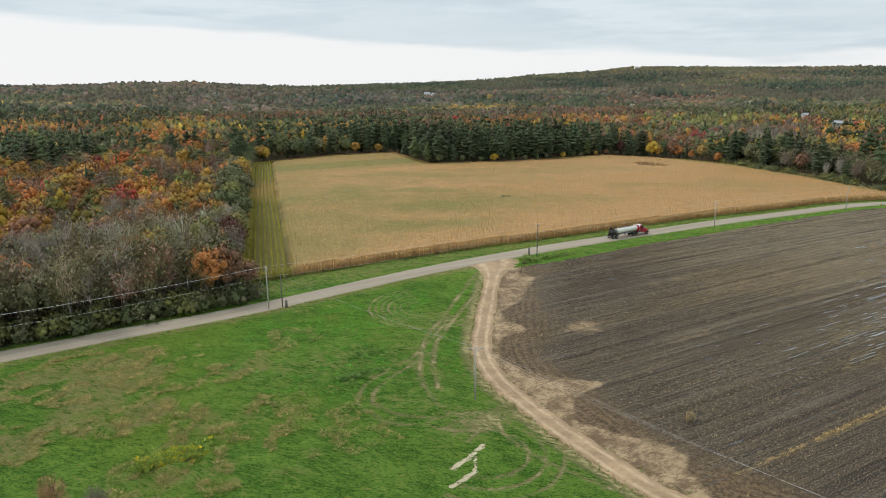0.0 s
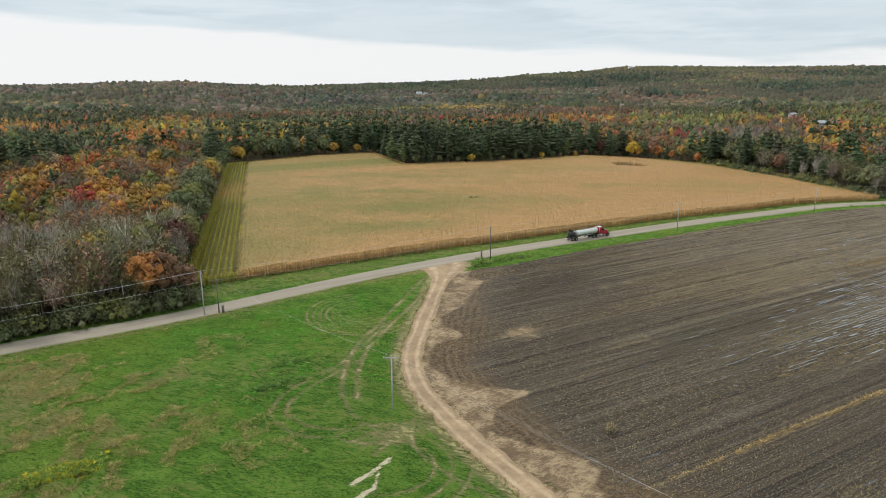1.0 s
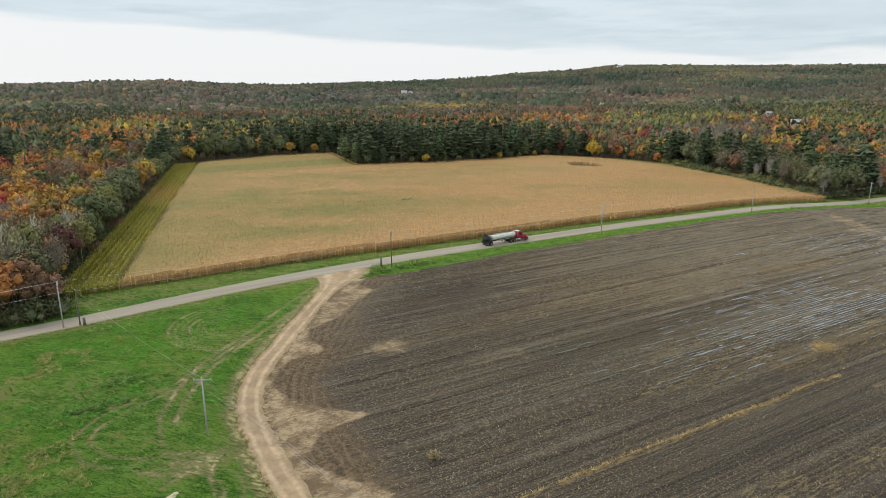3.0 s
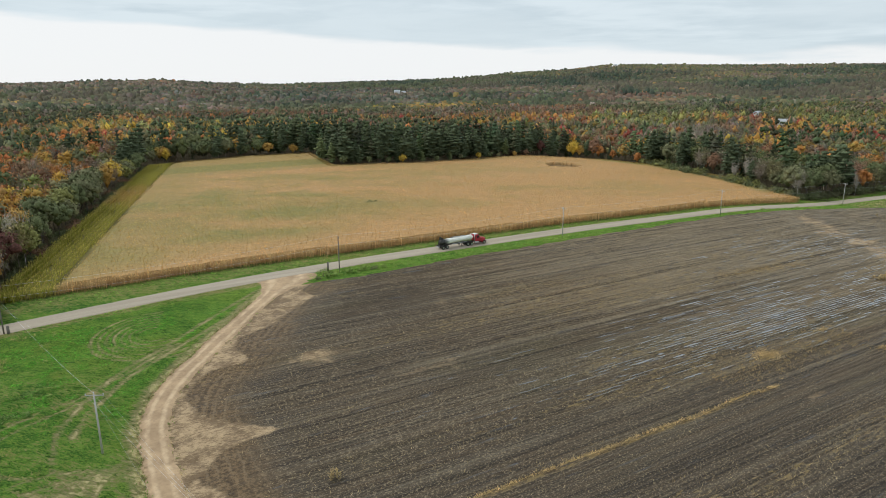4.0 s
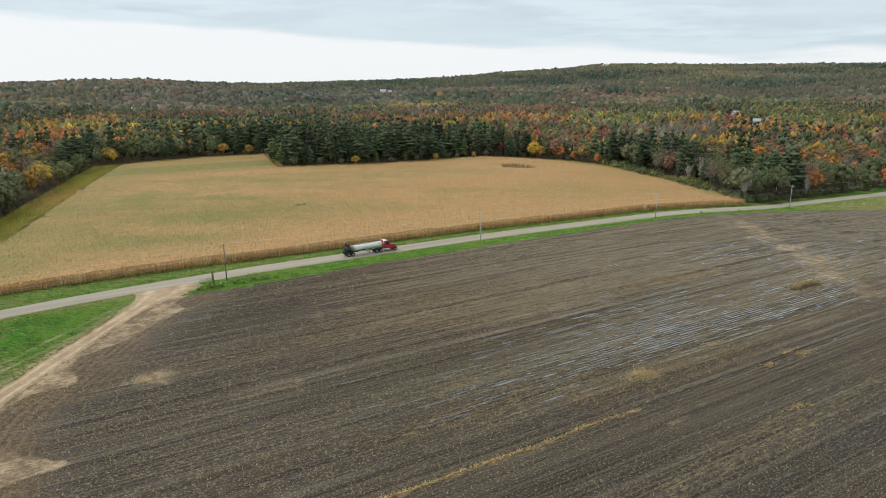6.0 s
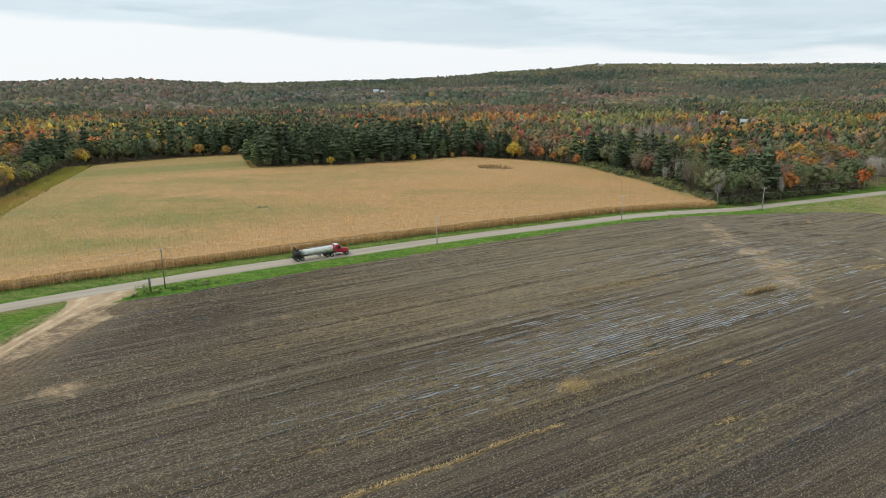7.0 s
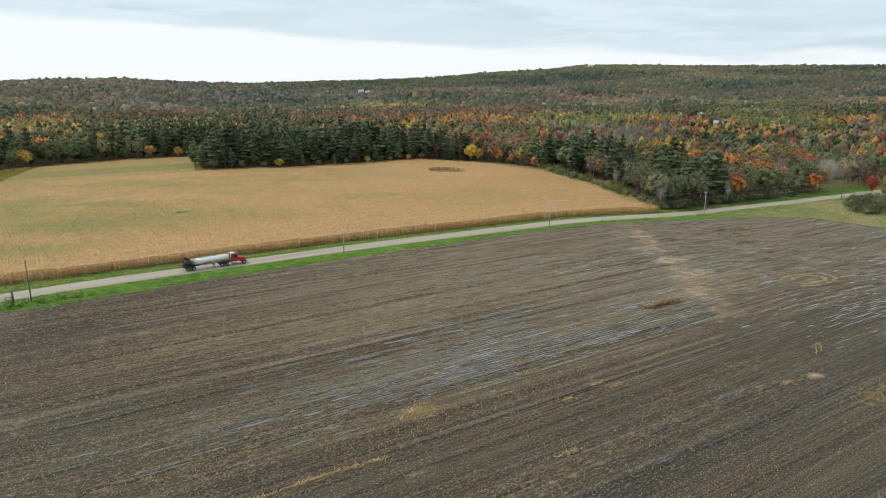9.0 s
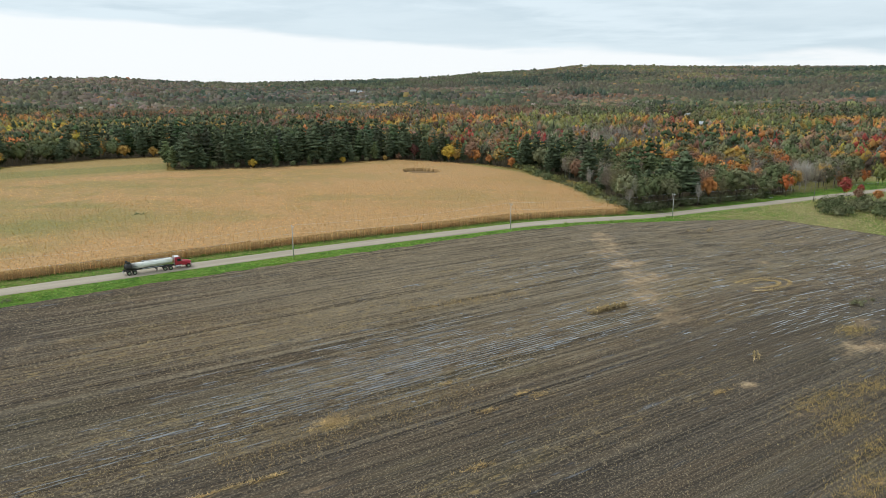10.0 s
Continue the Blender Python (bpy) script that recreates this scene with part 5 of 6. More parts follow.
p[:, 2] += up
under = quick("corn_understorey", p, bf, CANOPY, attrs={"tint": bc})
tagged(under, "dense dry lower leaves of the standing corn", "corn", kind="stuff")


# ---- poles and wires ----
def add_cylinder(bm, a, b, r0, r1, sides=10):
    a, b = Vector(a), Vector(b)
    m = Matrix.Translation((a + b) / 2) @ (b - a).to_track_quat('Z', 'Y').to_matrix().to_4x4()
    bmesh.ops.create_cone(bm, cap_ends=True, segments=sides, radius1=r0, radius2=r1, depth=(b - a).length, matrix=m)


def add_box(bm, c, s, m=None):
    q = Matrix.LocRotScale(Vector(c), None, Vector(s))
    bmesh.ops.create_cube(bm, size=1, matrix=(m @ q) if m else q)


def utility_pole(u, v, h, mat, arm=1.1, turn=29.0, label="", lean=0.0, knobs=3):
    x, y, z = ground(u, v)
    root = new("utility_pole")
    root.matrix_world = pose(x, y, z, 0, lean, turn)
    bm = bmesh.new()
    add_cylinder(bm, (0, 0, -0.5), (0, 0, h), 0.15, 0.10, 12)
    part("pole", bm, mat, root, smooth=True)
    if arm:
        bm = bmesh.new()
        add_box(bm, (0.13, 0, h - 0.35), (0.10, 2 * arm, 0.13))
        bmesh.ops.bevel(bm, geom=bm.edges[:], offset=0.015, segments=1, affect='EDGES')
        bar = part("crossarm", bm, mat, root)
        for s in (-1, 1):
            bm = bmesh.new()
            add_cylinder(bm, (0.13, s * 0.6 * arm, h - 0.42), (0.05, 0.0, h - 1.0), 0.02, 0.02, 5)
            part("brace", bm, STEEL, root)
    spots = [(0.0, 0.0, h)] + ([(0.13, -arm + 0.1, h - 0.28), (0.13, arm - 0.1, h - 0.28)] if arm else [])
    for px, py, pz in spots[:knobs]:
        bm = bmesh.new()
        add_cylinder(bm, (px, py, pz), (px, py, pz + 0.10), 0.05, 0.05, 8)
        add_cylinder(bm, (px, py, pz + 0.10), (px, py, pz + 0.20), 0.085, 0.06, 8)
        part("insulator", bm, PORCELAIN, root, smooth=True)
    return tagged(root, label, "utility pole", "utility poles")


ROAD_POLES = [(-75, 0.6, 9.5), (1.2, 1.9, 9.8), (76.3, 3.3, 9.6), (151.8, 5.2, 9.0), (227.0, 4.4, 9.1), (309.5, 4.6, 9.3), (392, -6.5, 9.3), (470, -16, 9.3)]
for k, (u, v, h) in enumerate(ROAD_POLES):
    utility_pole(u, v, h, POLE_GREY if k in (0, 1, 3, 4, 5) else POLE_DARK, 0.45 if k in (2,) else 0.9, 29.0 if k < 6 else 20.0,
                 ("pale grey weathered" if k in (0, 1, 3, 4, 5) else "dark brown") + " wooden utility pole beside the road", knobs=3)
NEAR_POLE = (18.6, -57.0, 8.9)
utility_pole(*NEAR_POLE, POLE_GREY, 1.25, 29 + 62, "weathered wooden pole with crossarm in the meadow")
SHORT_POLE = (4.2, 1.6, 7.6)
utility_pole(*SHORT_POLE, POLE_DARK, 0.0, 29, "short dark wooden service pole beside the road", knobs=1)
utility_pole(-13.5, 15.2, 7.5, POLE_GREY, 0.0, 29, "slim grey pole at the wood's edge", knobs=1)
utility_pole(-37, 14.2, 7.0, POLE_GREY, 0.0, 29, "slim grey pole at the wood's edge", knobs=1)


def wire(a, b, sag, label, r=0.02, n=18):
    a, b = np.array(a, float), np.array(b, float)
    t = np.linspace(0, 1, n)[:, None]
    p = a + (b - a) * t
    p[:, 2] -= (4 * sag * t * (1 - t))[:, 0]
    d = (b - a) / np.linalg.norm(b - a)
    side = np.cross(d, (0, 0, 1.0))
    side /= np.linalg.norm(side)
    lift = np.cross(side, d)
    ring = np.stack([side, -0.5 * side + 0.866 * lift, -0.5 * side - 0.866 * lift]) * r
    v = (p[:, None] + ring[None]).reshape(-1, 3)
    f = []
    for k in range(n - 1):
        for j in range(3):
            f.append((k * 3 + j, k * 3 + (j + 1) % 3, k * 3 + 3 + (j + 1) % 3, k * 3 + 3 + j))
    return tagged(quick("power_line", v, f, WIRE, smooth=True), label, "power line", "overhead wires")


def knob(u, v, h, off=0.0, down=0.0, turn=29.0):
    x, y, z = ground(u, v)
    return (x - off * math.sin(radians(turn)), y + off * math.cos(radians(turn)), z + h - down)


for p, q in zip(ROAD_POLES, ROAD_POLES[1:]):
    wire(knob(*p, 0, -0.18), knob(*q, 0, -0.18), 0.9, "thin sagging power line along the road", 0.017)
    wire(knob(*p, 0, 2.2), knob(*q, 0, 2.2), 1.0, "thin sagging cable along the road", 0.017)
wire(knob(*ROAD_POLES[0], 0.8, 0.1), knob(*ROAD_POLES[1], 0.8, 0.1), 0.9, "thin sagging power line along the road")
wire(knob(*SHORT_POLE), knob(*NEAR_POLE), 0.9, "thin service line from the road to the meadow pole", 0.015)
for off in (-1.15, 0.0, 1.15):
    wire(knob(*NEAR_POLE, off, 0.1, 91), (66 + off, 30, 7.5), 1.2, "thin power line from the meadow pole", 0.007)
x, y, z = ground(18.6, -57.0)
wire((x, y, z + 8.0), (x + 9.5, y - 8.0, float(height(x + 9.5, y - 8.0))), 0.02, "taut guy wire of the meadow pole", 0.008, 3)
x, y, z = ground(4.2, 1.6)
wire((x, y, z + 6.0), (x + 4.6, y + 1.9, float(height(x + 4.6, y + 1.9))), 0.02, "taut guy wire of the service pole", 0.012, 3)


# ---- tanker truck on the road ----
def bevelled(bm, width, segments=2):
    bmesh.ops.bevel(bm, geom=bm.edges[:], offset=width, segments=segments, affect='EDGES', profile=0.6)
    return bm


def loft(bm, sections, closed=True):
    """Skin over rings of points."""
    rings_ = [[bm.verts.new(p) for p in s] for s in sections]
    n = len(rings_[0])
    for a, b in zip(rings_, rings_[1:]):
        for k in range(n):
            bm.faces.new((a[k], a[(k + 1) % n], b[(k + 1) % n], b[k]))
    if closed:
        bm.faces.new(rings_[0][::-1])
        bm.faces.new(rings_[-1])
    bmesh.ops.recalc_face_normals(bm, faces=bm.faces[:])


def wheel(parent, x, y, r, w, dual):
    side = 1 if y > 0 else -1
    hub = new("wheel")
    hub.parent = parent
    hub.location = (x, y, r)
    bm = bmesh.new()
    for off in ((0, -side * (w + 0.05)) if dual else (0,)):
        prof = [(0.58, -0.5), (0.93, -0.5), (1.0, -0.32), (1.0, 0.32), (0.93, 0.5), (0.58, 0.5)]
        loft(bm, [[(math.cos(a) * q * r, off + s * w, math.sin(a) * q * r) for q, s in prof] for a in np.linspace(0, 2 * math.pi, 25)], False)
    part("tyre", bm, RUBBER, hub, smooth=False)
    bm = bmesh.new()
    add_cylinder(bm, (0, side * (w * 0.30), 0), (0, side * (w * 0.36), 0), r * 0.58, r * 0.52, 20)
    add_cylinder(bm, (0, side * w * 0.30, 0), (0, side * w * 0.55, 0), r * 0.2, r * 0.16, 12)
    for k in range(8):
        a = k * math.pi / 4
        add_cylinder(bm, (math.cos(a) * r * 0.3, side * w * 0.34, math.sin(a) * r * 0.3), (math.cos(a) * r * 0.3, side * w * 0.46, math.sin(a) * r * 0.3), 0.025, 0.02, 6)
    part("rim", bm, CHROME, hub, "dull chrome rim")


def tanker_truck(u, v):
    """Heads along the road; x forward, the rear bumper at 0."""
    root = new("tanker_truck")
    a = ground(u - 6, v)
    b = ground(u + 6, v)
    m = ground(u, v, 0.19)
    d = b - a
    yaw = math.degrees(math.atan2(d[1], d[0]))
    root.matrix_world = pose(m[0], m[1], m[2], 0, -math.degrees(math.atan2(d[2], np.hypot(d[0], d[1]))), yaw) @ pose(-8.6, 0, 0)

    def ring(x, ry, rz, cz, n=24):
        return [(x, math.cos(t) * ry, cz + math.sin(t) * rz) for t in np.linspace(0, 2 * math.pi, n + 1)[:-1]]
    bm = bmesh.new()
    loft(bm, [ring(2.3, 0.92, 0.80, 2.02), ring(4.0, 0.93, 0.80, 2.05), ring(11.5, 0.90, 0.75, 2.34), ring(11.95, 0.84, 0.69, 2.36), ring(12.2, 0.64, 0.52, 2.37), ring(12.3, 0.25, 0.20, 2.37)])
    tank = part("tank", bm, SOOTY_TANK, root, "dusty white cylindrical tank blackened at the back", True)
    for k, x in enumerate((4.6, 6.9, 9.2, 11.3)):
        bm = bmesh.new()
        cz, rz = 2.05 + 0.29 * (x - 4) / 7.5, 0.812 - 0.05 * (x - 4) / 7.5
        loft(bm, [ring(x - 0.04, rz + 0.135, rz, cz), ring(x + 0.04, rz + 0.135, rz, cz)])
        part("band", bm, SOOTY_TANK, tank)
    bm = bmesh.new()
    loft(bm, [ring(0.95, 0.5, 0.5, 1.95), ring(1.15, 0.82, 0.72, 1.98), ring(1.45, 0.92, 0.79, 2.0), ring(2.5, 0.93, 0.81, 2.025)])
    part("tank_rear", bm, SOOT, root, "soot-black rear end of the tank", True)
    bm = bmesh.new()
    add_box(bm, (1.8, 0, 2.95), (0.8, 0.7, 0.5))
    add_box(bm, (1.5, 0.3, 3.25), (0.5, 0.35, 0.35))
    add_cylinder(bm, (1.2, -0.4, 3.0), (1.2, -0.4, 3.75), 0.09, 0.09, 8)
    add_cylinder(bm, (0.7, 0.2, 1.2), (1.3, 0.2, 3.4), 0.10, 0.10, 8)
    part("pump", bm, SOOT, root, "black pump and pipework")
    bm = bmesh.new()
    add_box(bm, (8.2, 0, 3.06), (6.4, 0.36, 0.05))
    part("walkway", bm, STEEL, root)
    for x in (5.2, 8.6):
        bm = bmesh.new()
        add_cylinder(bm, (x, 0, 2.85), (x, 0, 3.14), 0.30, 0.28, 14)
        part("manhole", bm, STEEL, root, smooth=False)
    bm = bmesh.new()
    for s in (-0.45, 0.45):
        add_box(bm, (5.8, s, 1.10), (10.8, 0.12, 0.24))
    for x in (0.6, 2.9, 4.3, 8.0, 10.8):
        add_box(bm, (x, 0, 1.12), (0.14, 1.0, 0.2))
    part("trailer_frame", bm, SOOT, root)
    bm = bmesh.new()
    add_box(bm, (0.45, 0, 0.75), (0.14, 2.3, 0.16))
    add_box(bm, (0.55, 0.8, 0.95), (0.1, 0.08, 0.5))
    add_box(bm, (0.55, -0.8, 0.95), (0.1, 0.08, 0.5))
    part("rear_bumper", bevelled(bm, 0.02, 1), STEEL, root)
    for s in (-0.95, 0.95):
        bm = bmesh.new()
        add_cylinder(bm, (0.36, s, 0.98), (0.44, s, 0.98), 0.08, 0.08, 10)
        part("tail_light", bm, TAIL, root, "red tail light")
    for s in (-1, 1):
        bm = bmesh.new()
        arc = np.linspace(0.1, math.pi - 0.1, 9)
        for x0 in (1.75, 3.05):
            loft(bm, [[(x0 + math.cos(t) * q, s * y0, 0.52 + math.sin(t) * q) for q, y0 in ((0.60, 0.78), (0.63, 0.78), (0.63, 1.28), (0.60, 1.28))] for t in arc])
        part("mudguard", bm, SOOT, root)
        bm = bmesh.new()
        add_cylinder(bm, (4.8, s * 0.98, 1.25), (9.8, s * 0.98, 1.38), 0.12, 0.12, 10)
        part("hose_tube", bm, STEEL, root, smooth=True)
        bm = bmesh.new()
        for x in (8.1, 8.35):
            add_box(bm, (x, s * 0.75, 0.72), (0.1, 0.1, 0.75))
        add_box(bm, (8.2, s * 0.75, 0.33), (0.45, 0.3, 0.06))
        part("landing_leg", bm, SOOT, root)
        for x in (1.75, 3.05):
            wheel(root, x, s * 1.1, 0.52, 0.27, True)
        for x in (10.2, 11.5):
            wheel(root, x, s * 1.1, 0.52, 0.27, True)
        wheel(root, 15.9, s * 1.08, 0.52, 0.30, False)
    bm = bmesh.new()
    for s in (-0.42, 0.42):
        add_box(bm, (13.0, s, 0.98), (7.2, 0.10, 0.26))
    add_box(bm, (10.8, 0, 1.18), (1.1, 0.95, 0.12))
    part("tractor_frame", bm, SOOT, root)
    # cab: sleeper-less day cab with long sloping bonnet
    bm = bmesh.new()
    prof = [(12.7, 1.15), (12.7, 2.75), (12.95, 3.05), (13.9, 3.05), (14.35, 2.25), (14.4, 1.15)]
    loft(bm, [[(x, s * (1.16 if z < 2.3 else 1.05), z) for x, z in prof] for s in (-1, 1)])
    part("cab", bevelled(bm, 0.05), RED, root, "red painted cab")
    bm = bmesh.new()
    loft(bm, [[(14.38, s * w, z) for s, w, z in ((-1, 0.98, 0.85), (1, 0.98, 0.85), (1, 0.95, 2.0), (0.0, 0.95, 2.18), (-1, 0.95, 2.0))],
              [(15.9, s * w, z) for s, w, z in ((-1, 0.92, 0.8), (1, 0.92, 0.8), (1, 0.78, 1.82), (0.0, 0.8, 1.98), (-1, 0.78, 1.82))],
              [(16.65, s * w, z) for s, w, z in ((-1, 0.72, 0.75), (1, 0.72, 0.75), (1, 0.6, 1.6), (0.0, 0.6, 1.72), (-1, 0.6, 1.6))]])
    part("bonnet", bevelled(bm, 0.04), RED, root, "red sloping bonnet")
    for s in (-1, 1):
        bm = bmesh.new()
        arc = np.linspace(0.0, math.pi, 10)
        loft(bm, [[(15.9 + math.cos(t) * q * 1.1, s * y0, 0.55 + math.sin(t) * q) for q, y0 in ((0.62, 0.62), (0.68, 0.62), (0.68, 1.26), (0.62, 1.26))] for t in arc])
        part("fender", bm, RED, root, "red front fender")
        bm = bmesh.new()
        loft(bm, [[(x, s * 1.172 + o * s, z) for x, z in ((13.25, 2.05), (14.2, 2.05), (13.92, 2.72), (13.25, 2.72))] for o in (-0.03, 0.01)])
        part("side_window", bm, GLASS, root, "dark side window")
        bm = bmesh.new()
        add_cylinder(bm, (12.52, s * 0.98, 1.0), (12.52, s * 0.98, 3.25), 0.08, 0.08, 12)
        part("exhaust_stack", bm, CHROME, root, "chrome exhaust stack", True)
        bm = bmesh.new()
        add_cylinder(bm, (12.6, s * 1.0, 0.72), (13.9, s * 1.0, 0.72), 0.32, 0.32, 16)
        part("fuel_tank", bm, CHROME, root, "dull chrome fuel tank", True)
        bm = bmesh.new()
        add_box(bm, (14.25, s * 1.42, 2.4), (0.08, 0.22, 0.5))
        add_cylinder(bm, (14.25, s * 1.1, 2.6), (14.25, s * 1.42, 2.6), 0.02, 0.02, 5)
        part("wing_mirror", bevelled(bm, 0.01, 1), CHROME, root)
        bm = bmesh.new()
        add_box(bm, (16.45, s * 0.82, 1.12), (0.2, 0.3, 0.24))
        part("headlight", bevelled(bm, 0.04), LAMP, root, "clear headlight")
        bm = bmesh.new()
        add_box(bm, (13.2, s * 0.6, 3.1), (0.1, 0.14, 0.08))
        part("marker_light", bevelled(bm, 0.02, 1), AMBER, root, "amber marker light")
    bm = bmesh.new()
    loft(bm, [[(14.40 + o, s * 1.0, 2.22) for s in (-1, 1)] + [(13.97 + o, s * 0.92, 2.93) for s in (1, -1)] for o in (-0.04, 0.025)])
    part("windscreen", bm, GLASS, root, "dark windscreen")
    bm = bmesh.new()
    add_box(bm, (16.72, 0, 0.66), (0.22, 2.3, 0.36))
    part("front_bumper", bevelled(bm, 0.06), CHROME, root, "chrome front bumper")
    bm = bmesh.new()
    add_box(bm, (16.68, 0, 1.25), (0.08, 0.8, 0.7))
    for k in range(6):
        add_box(bm, (16.73, -0.3 + 0.12 * k, 1.25), (0.04, 0.03, 0.64))
    part("grille", bm, CHROME, root, "chrome grille")
    bm = bmesh.new()
    add_box(bm, (13.2, 0, 3.16), (1.1, 1.7, 0.12))
    part("roof_fairing", bevelled(bm, 0.05), WHITE, root, "pale cab roof cap")
    return tagged(root, "red tractor truck pulling a dusty white tanker trailer", "tanker truck")


tanker_truck(117.5, 10.4)


# ---- houses far off among the trees ----
def house(x, y, w, d, h, turn, label, wall=WHITE):
    z = float(height(x, y))
    root = new("house")
    root.matrix_world = pose(x, y, z, 0, 0, turn)
    bm = bmesh.new()
    add_box(bm, (0, 0, h / 2), (w, d, h))
    part("wall", bm, wall, root)
    bm = bmesh.new()
    e = 0.5
    loft(bm, [[(s * (w / 2 + e), -d / 2 - e, h - 0.1), (s * (w / 2 + e), 0, h + d * 0.4), (s * (w / 2 + e), d / 2 + e, h - 0.1)] for s in (-1, 1)])
    part("roof", bm, ROOF, root)
    for k in range(3):
        for row in range(2):
            win = new("window")
            win.parent = root
            win.location = ((k - 1) * w * 0.3, -d / 2, h * (0.28 + 0.42 * row))
            bm = bmesh.new()
            add_box(bm, (0, -0.03, 0), (1.3, 0.1, 1.7))
            part("frame", bm, WHITE, win)
            bm = bmesh.new()
            add_box(bm, (0, -0.06, 0), (1.0, 0.1, 1.4))
            part("pane", bm, GLASS, win)
    bm = bmesh.new()
    add_box(bm, (w * 0.2, 0, h + d * 0.35), (1.2, 1.2, 3))
    part("chimney", bm, STONE, root)
    return tagged(root, label, "house", "houses among the trees")


for x, y, w, d, h, t, up, label in ((-44, 1990, 17, 12, 14, 8, 0, "white farmhouse with grey roof in the hillside woods"), (-26, 2010, 12, 10, 11, 40, 0, "small white outbuilding beside the farmhouse"),
                                    (443, 734, 11, 7, 6, -20, 0, "low white house half hidden by autumn trees"), (487, 881, 8, 6, 6, 10, 0, "small white house half hidden in woods"),
                                    (1225, 4190, 18, 12, 9, 15, 0, "large pale house on the hilltop skyline")):
    house(x, y, w, d, h, t, label)


# ---- shrubs, weeds and small things ----
sr = np.random.default_rng(77)


def shrubs(spots, label, group):
    for u, v, h, nm in spots:
        x, y = xy(u, v)
        ob = tree(nm, float(x), float(y), h, sr.uniform(0, 6.28), int(sr.integers(0, 3)), shrub)
        tagged(ob, label, "shrub", group)


shrubs([(71.4, 1.6, 2.4, "fresh"), (74.6, 0.6, 1.5, "fresh"), (78.6, 1.0, 1.7, "fresh"), (82.0, 1.4, 2.0, "fresh"), (69.4, -0.2, 1.1, "olive"), (85.0, 0.8, 1.2, "olive"), (87.6, 1.4, 1.1, "fresh")],
       "green leafy shrub by the pole at the junction", "junction shrubs")
shrubs([(240 + 9 * k + sr.uniform(-3, 3), 3.4 + sr.uniform(-0.6, 0.6), sr.uniform(0.7, 1.3), "fresh") for k in range(8)], "low green bush on the roadside verge", "verge bushes")
shrubs([(365 + 34 * q + 16 * w, -23 + 13 * q - 24 * w + sr.uniform(-1.5, 1.5), sr.uniform(3.4, 5.4), "green" if k % 3 else "olive") for k, (q, w) in enumerate(sr.random((40, 2)))],
       "grey-green thicket shrub in the rough meadow", "thicket shrubs")
shrubs([(257 + sr.uniform(-3, 9), -95 + sr.uniform(-9, 3), sr.uniform(1.0, 2.0), "olive") for k in range(7)], "olive weed bush at the field's edge", "field-edge bushes")
shrubs([(1 + sr.uniform(-82, 0), 10.6 + sr.uniform(-0.4, 4.5), sr.uniform(1.6, 5.6), ("green", "olive", "green", "lime_leaf", "olive")[k % 5]) for k in range(120)],
       "tangled undergrowth bush below the roadside trees", "undergrowth")
shrubs([(300 + 0.36 * (k * 2.4) + sr.uniform(0, 4), 21 + k * 2.4, sr.uniform(2.6, 6.0), ("green", "olive", "green", "lime_leaf")[k % 4]) for k in range(58)], "leafy bush along the corn's edge", "undergrowth")
for u, v, nm, h in ((-0.4, 15.5, "russet", 9.0), (-4.5, 18.0, "orange", 11.5), (-9.5, 21.0, "gold", 12.5), (414, -8.5, "red", 10.5), (405, -19, "russet", 7.5), (412, -24, "orange", 7.0), (424, -4.5, "orange", 5.0), (430, -8, "red", 5.5), (395, 14, "green", 10), (405, 16, "gold", 11)):
    x, y = xy(u, v)
    tagged(tree(nm, float(x), float(y), h, 1.0, 1), LABELS[nm], "tree", "roadside trees")


def weed_patch(name, label, spots, colours, rng, blades=4, size=(0.25, 0.6), width=0.05, lean=0.6, up=0.03, mat=None):
    """Tufts of thin blades, all in one mesh of its own."""
    u, v = spots
    n = len(u)
    base = ground(u, v, up)
    V = []
    for k in range(blades):
        a = rng.uniform(0, 6.283, n)
        h = rng.uniform(*size, n)
        b = base + np.stack([np.cos(a), np.sin(a), np.zeros(n)], 1) * rng.uniform(0.0, 0.25, (n, 1))
        s = np.stack([-np.sin(a), np.cos(a), np.zeros(n)], 1) * width
        tip = b + np.stack([np.cos(a) * lean, np.sin(a) * lean, np.ones(n)], 1) * h[:, None]
        V.append(np.stack([b - s, b + s, tip], 1))
    C = np.array(colours)[rng.integers(0, len(colours), n)] * np.exp(rng.normal(0, 0.2, (n, 1)))
    C = np.broadcast_to(C[:, None, None], (n, blades, 3, 3))
    ob = quick(name, np.stack(V, 1).reshape(-1, 3), np.arange(n * blades * 3).reshape(-1, 3), mat or BLADE, attrs={"tint": C.reshape(-1, 3)})
    return tagged(ob, label, "plants", kind="stuff")


u, v = sr.uniform(-85, 45, 26000), sr.uniform(-110, 0, 26000)
tu = np.interp(v, [p[1] for p in TRACK], [p[0] for p in TRACK])
k = (u < tu - 3.2) & (vnoise(u, v, 3, 3) > 0.35) & (wear(u, v) < 0.3)
weed_patch("meadow_grass", "green hay grass growing in the meadow", (u[k], v[k]), [(0.11, 0.27, 0.032), (0.09, 0.23, 0.028), (0.14, 0.31, 0.042)], sr, 3, (0.08, 0.22), 0.04, 1.6)
u, v = sr.uniform(-100, 20, 90000), sr.uniform(-62, -2, 90000)
k = (fnoise(u, v, 9, 31) > 0.50) & (sr.random(len(u)) < ss(u, 18, -20)) & (vnoise(u, v, 2.2, 9) > 0.5)
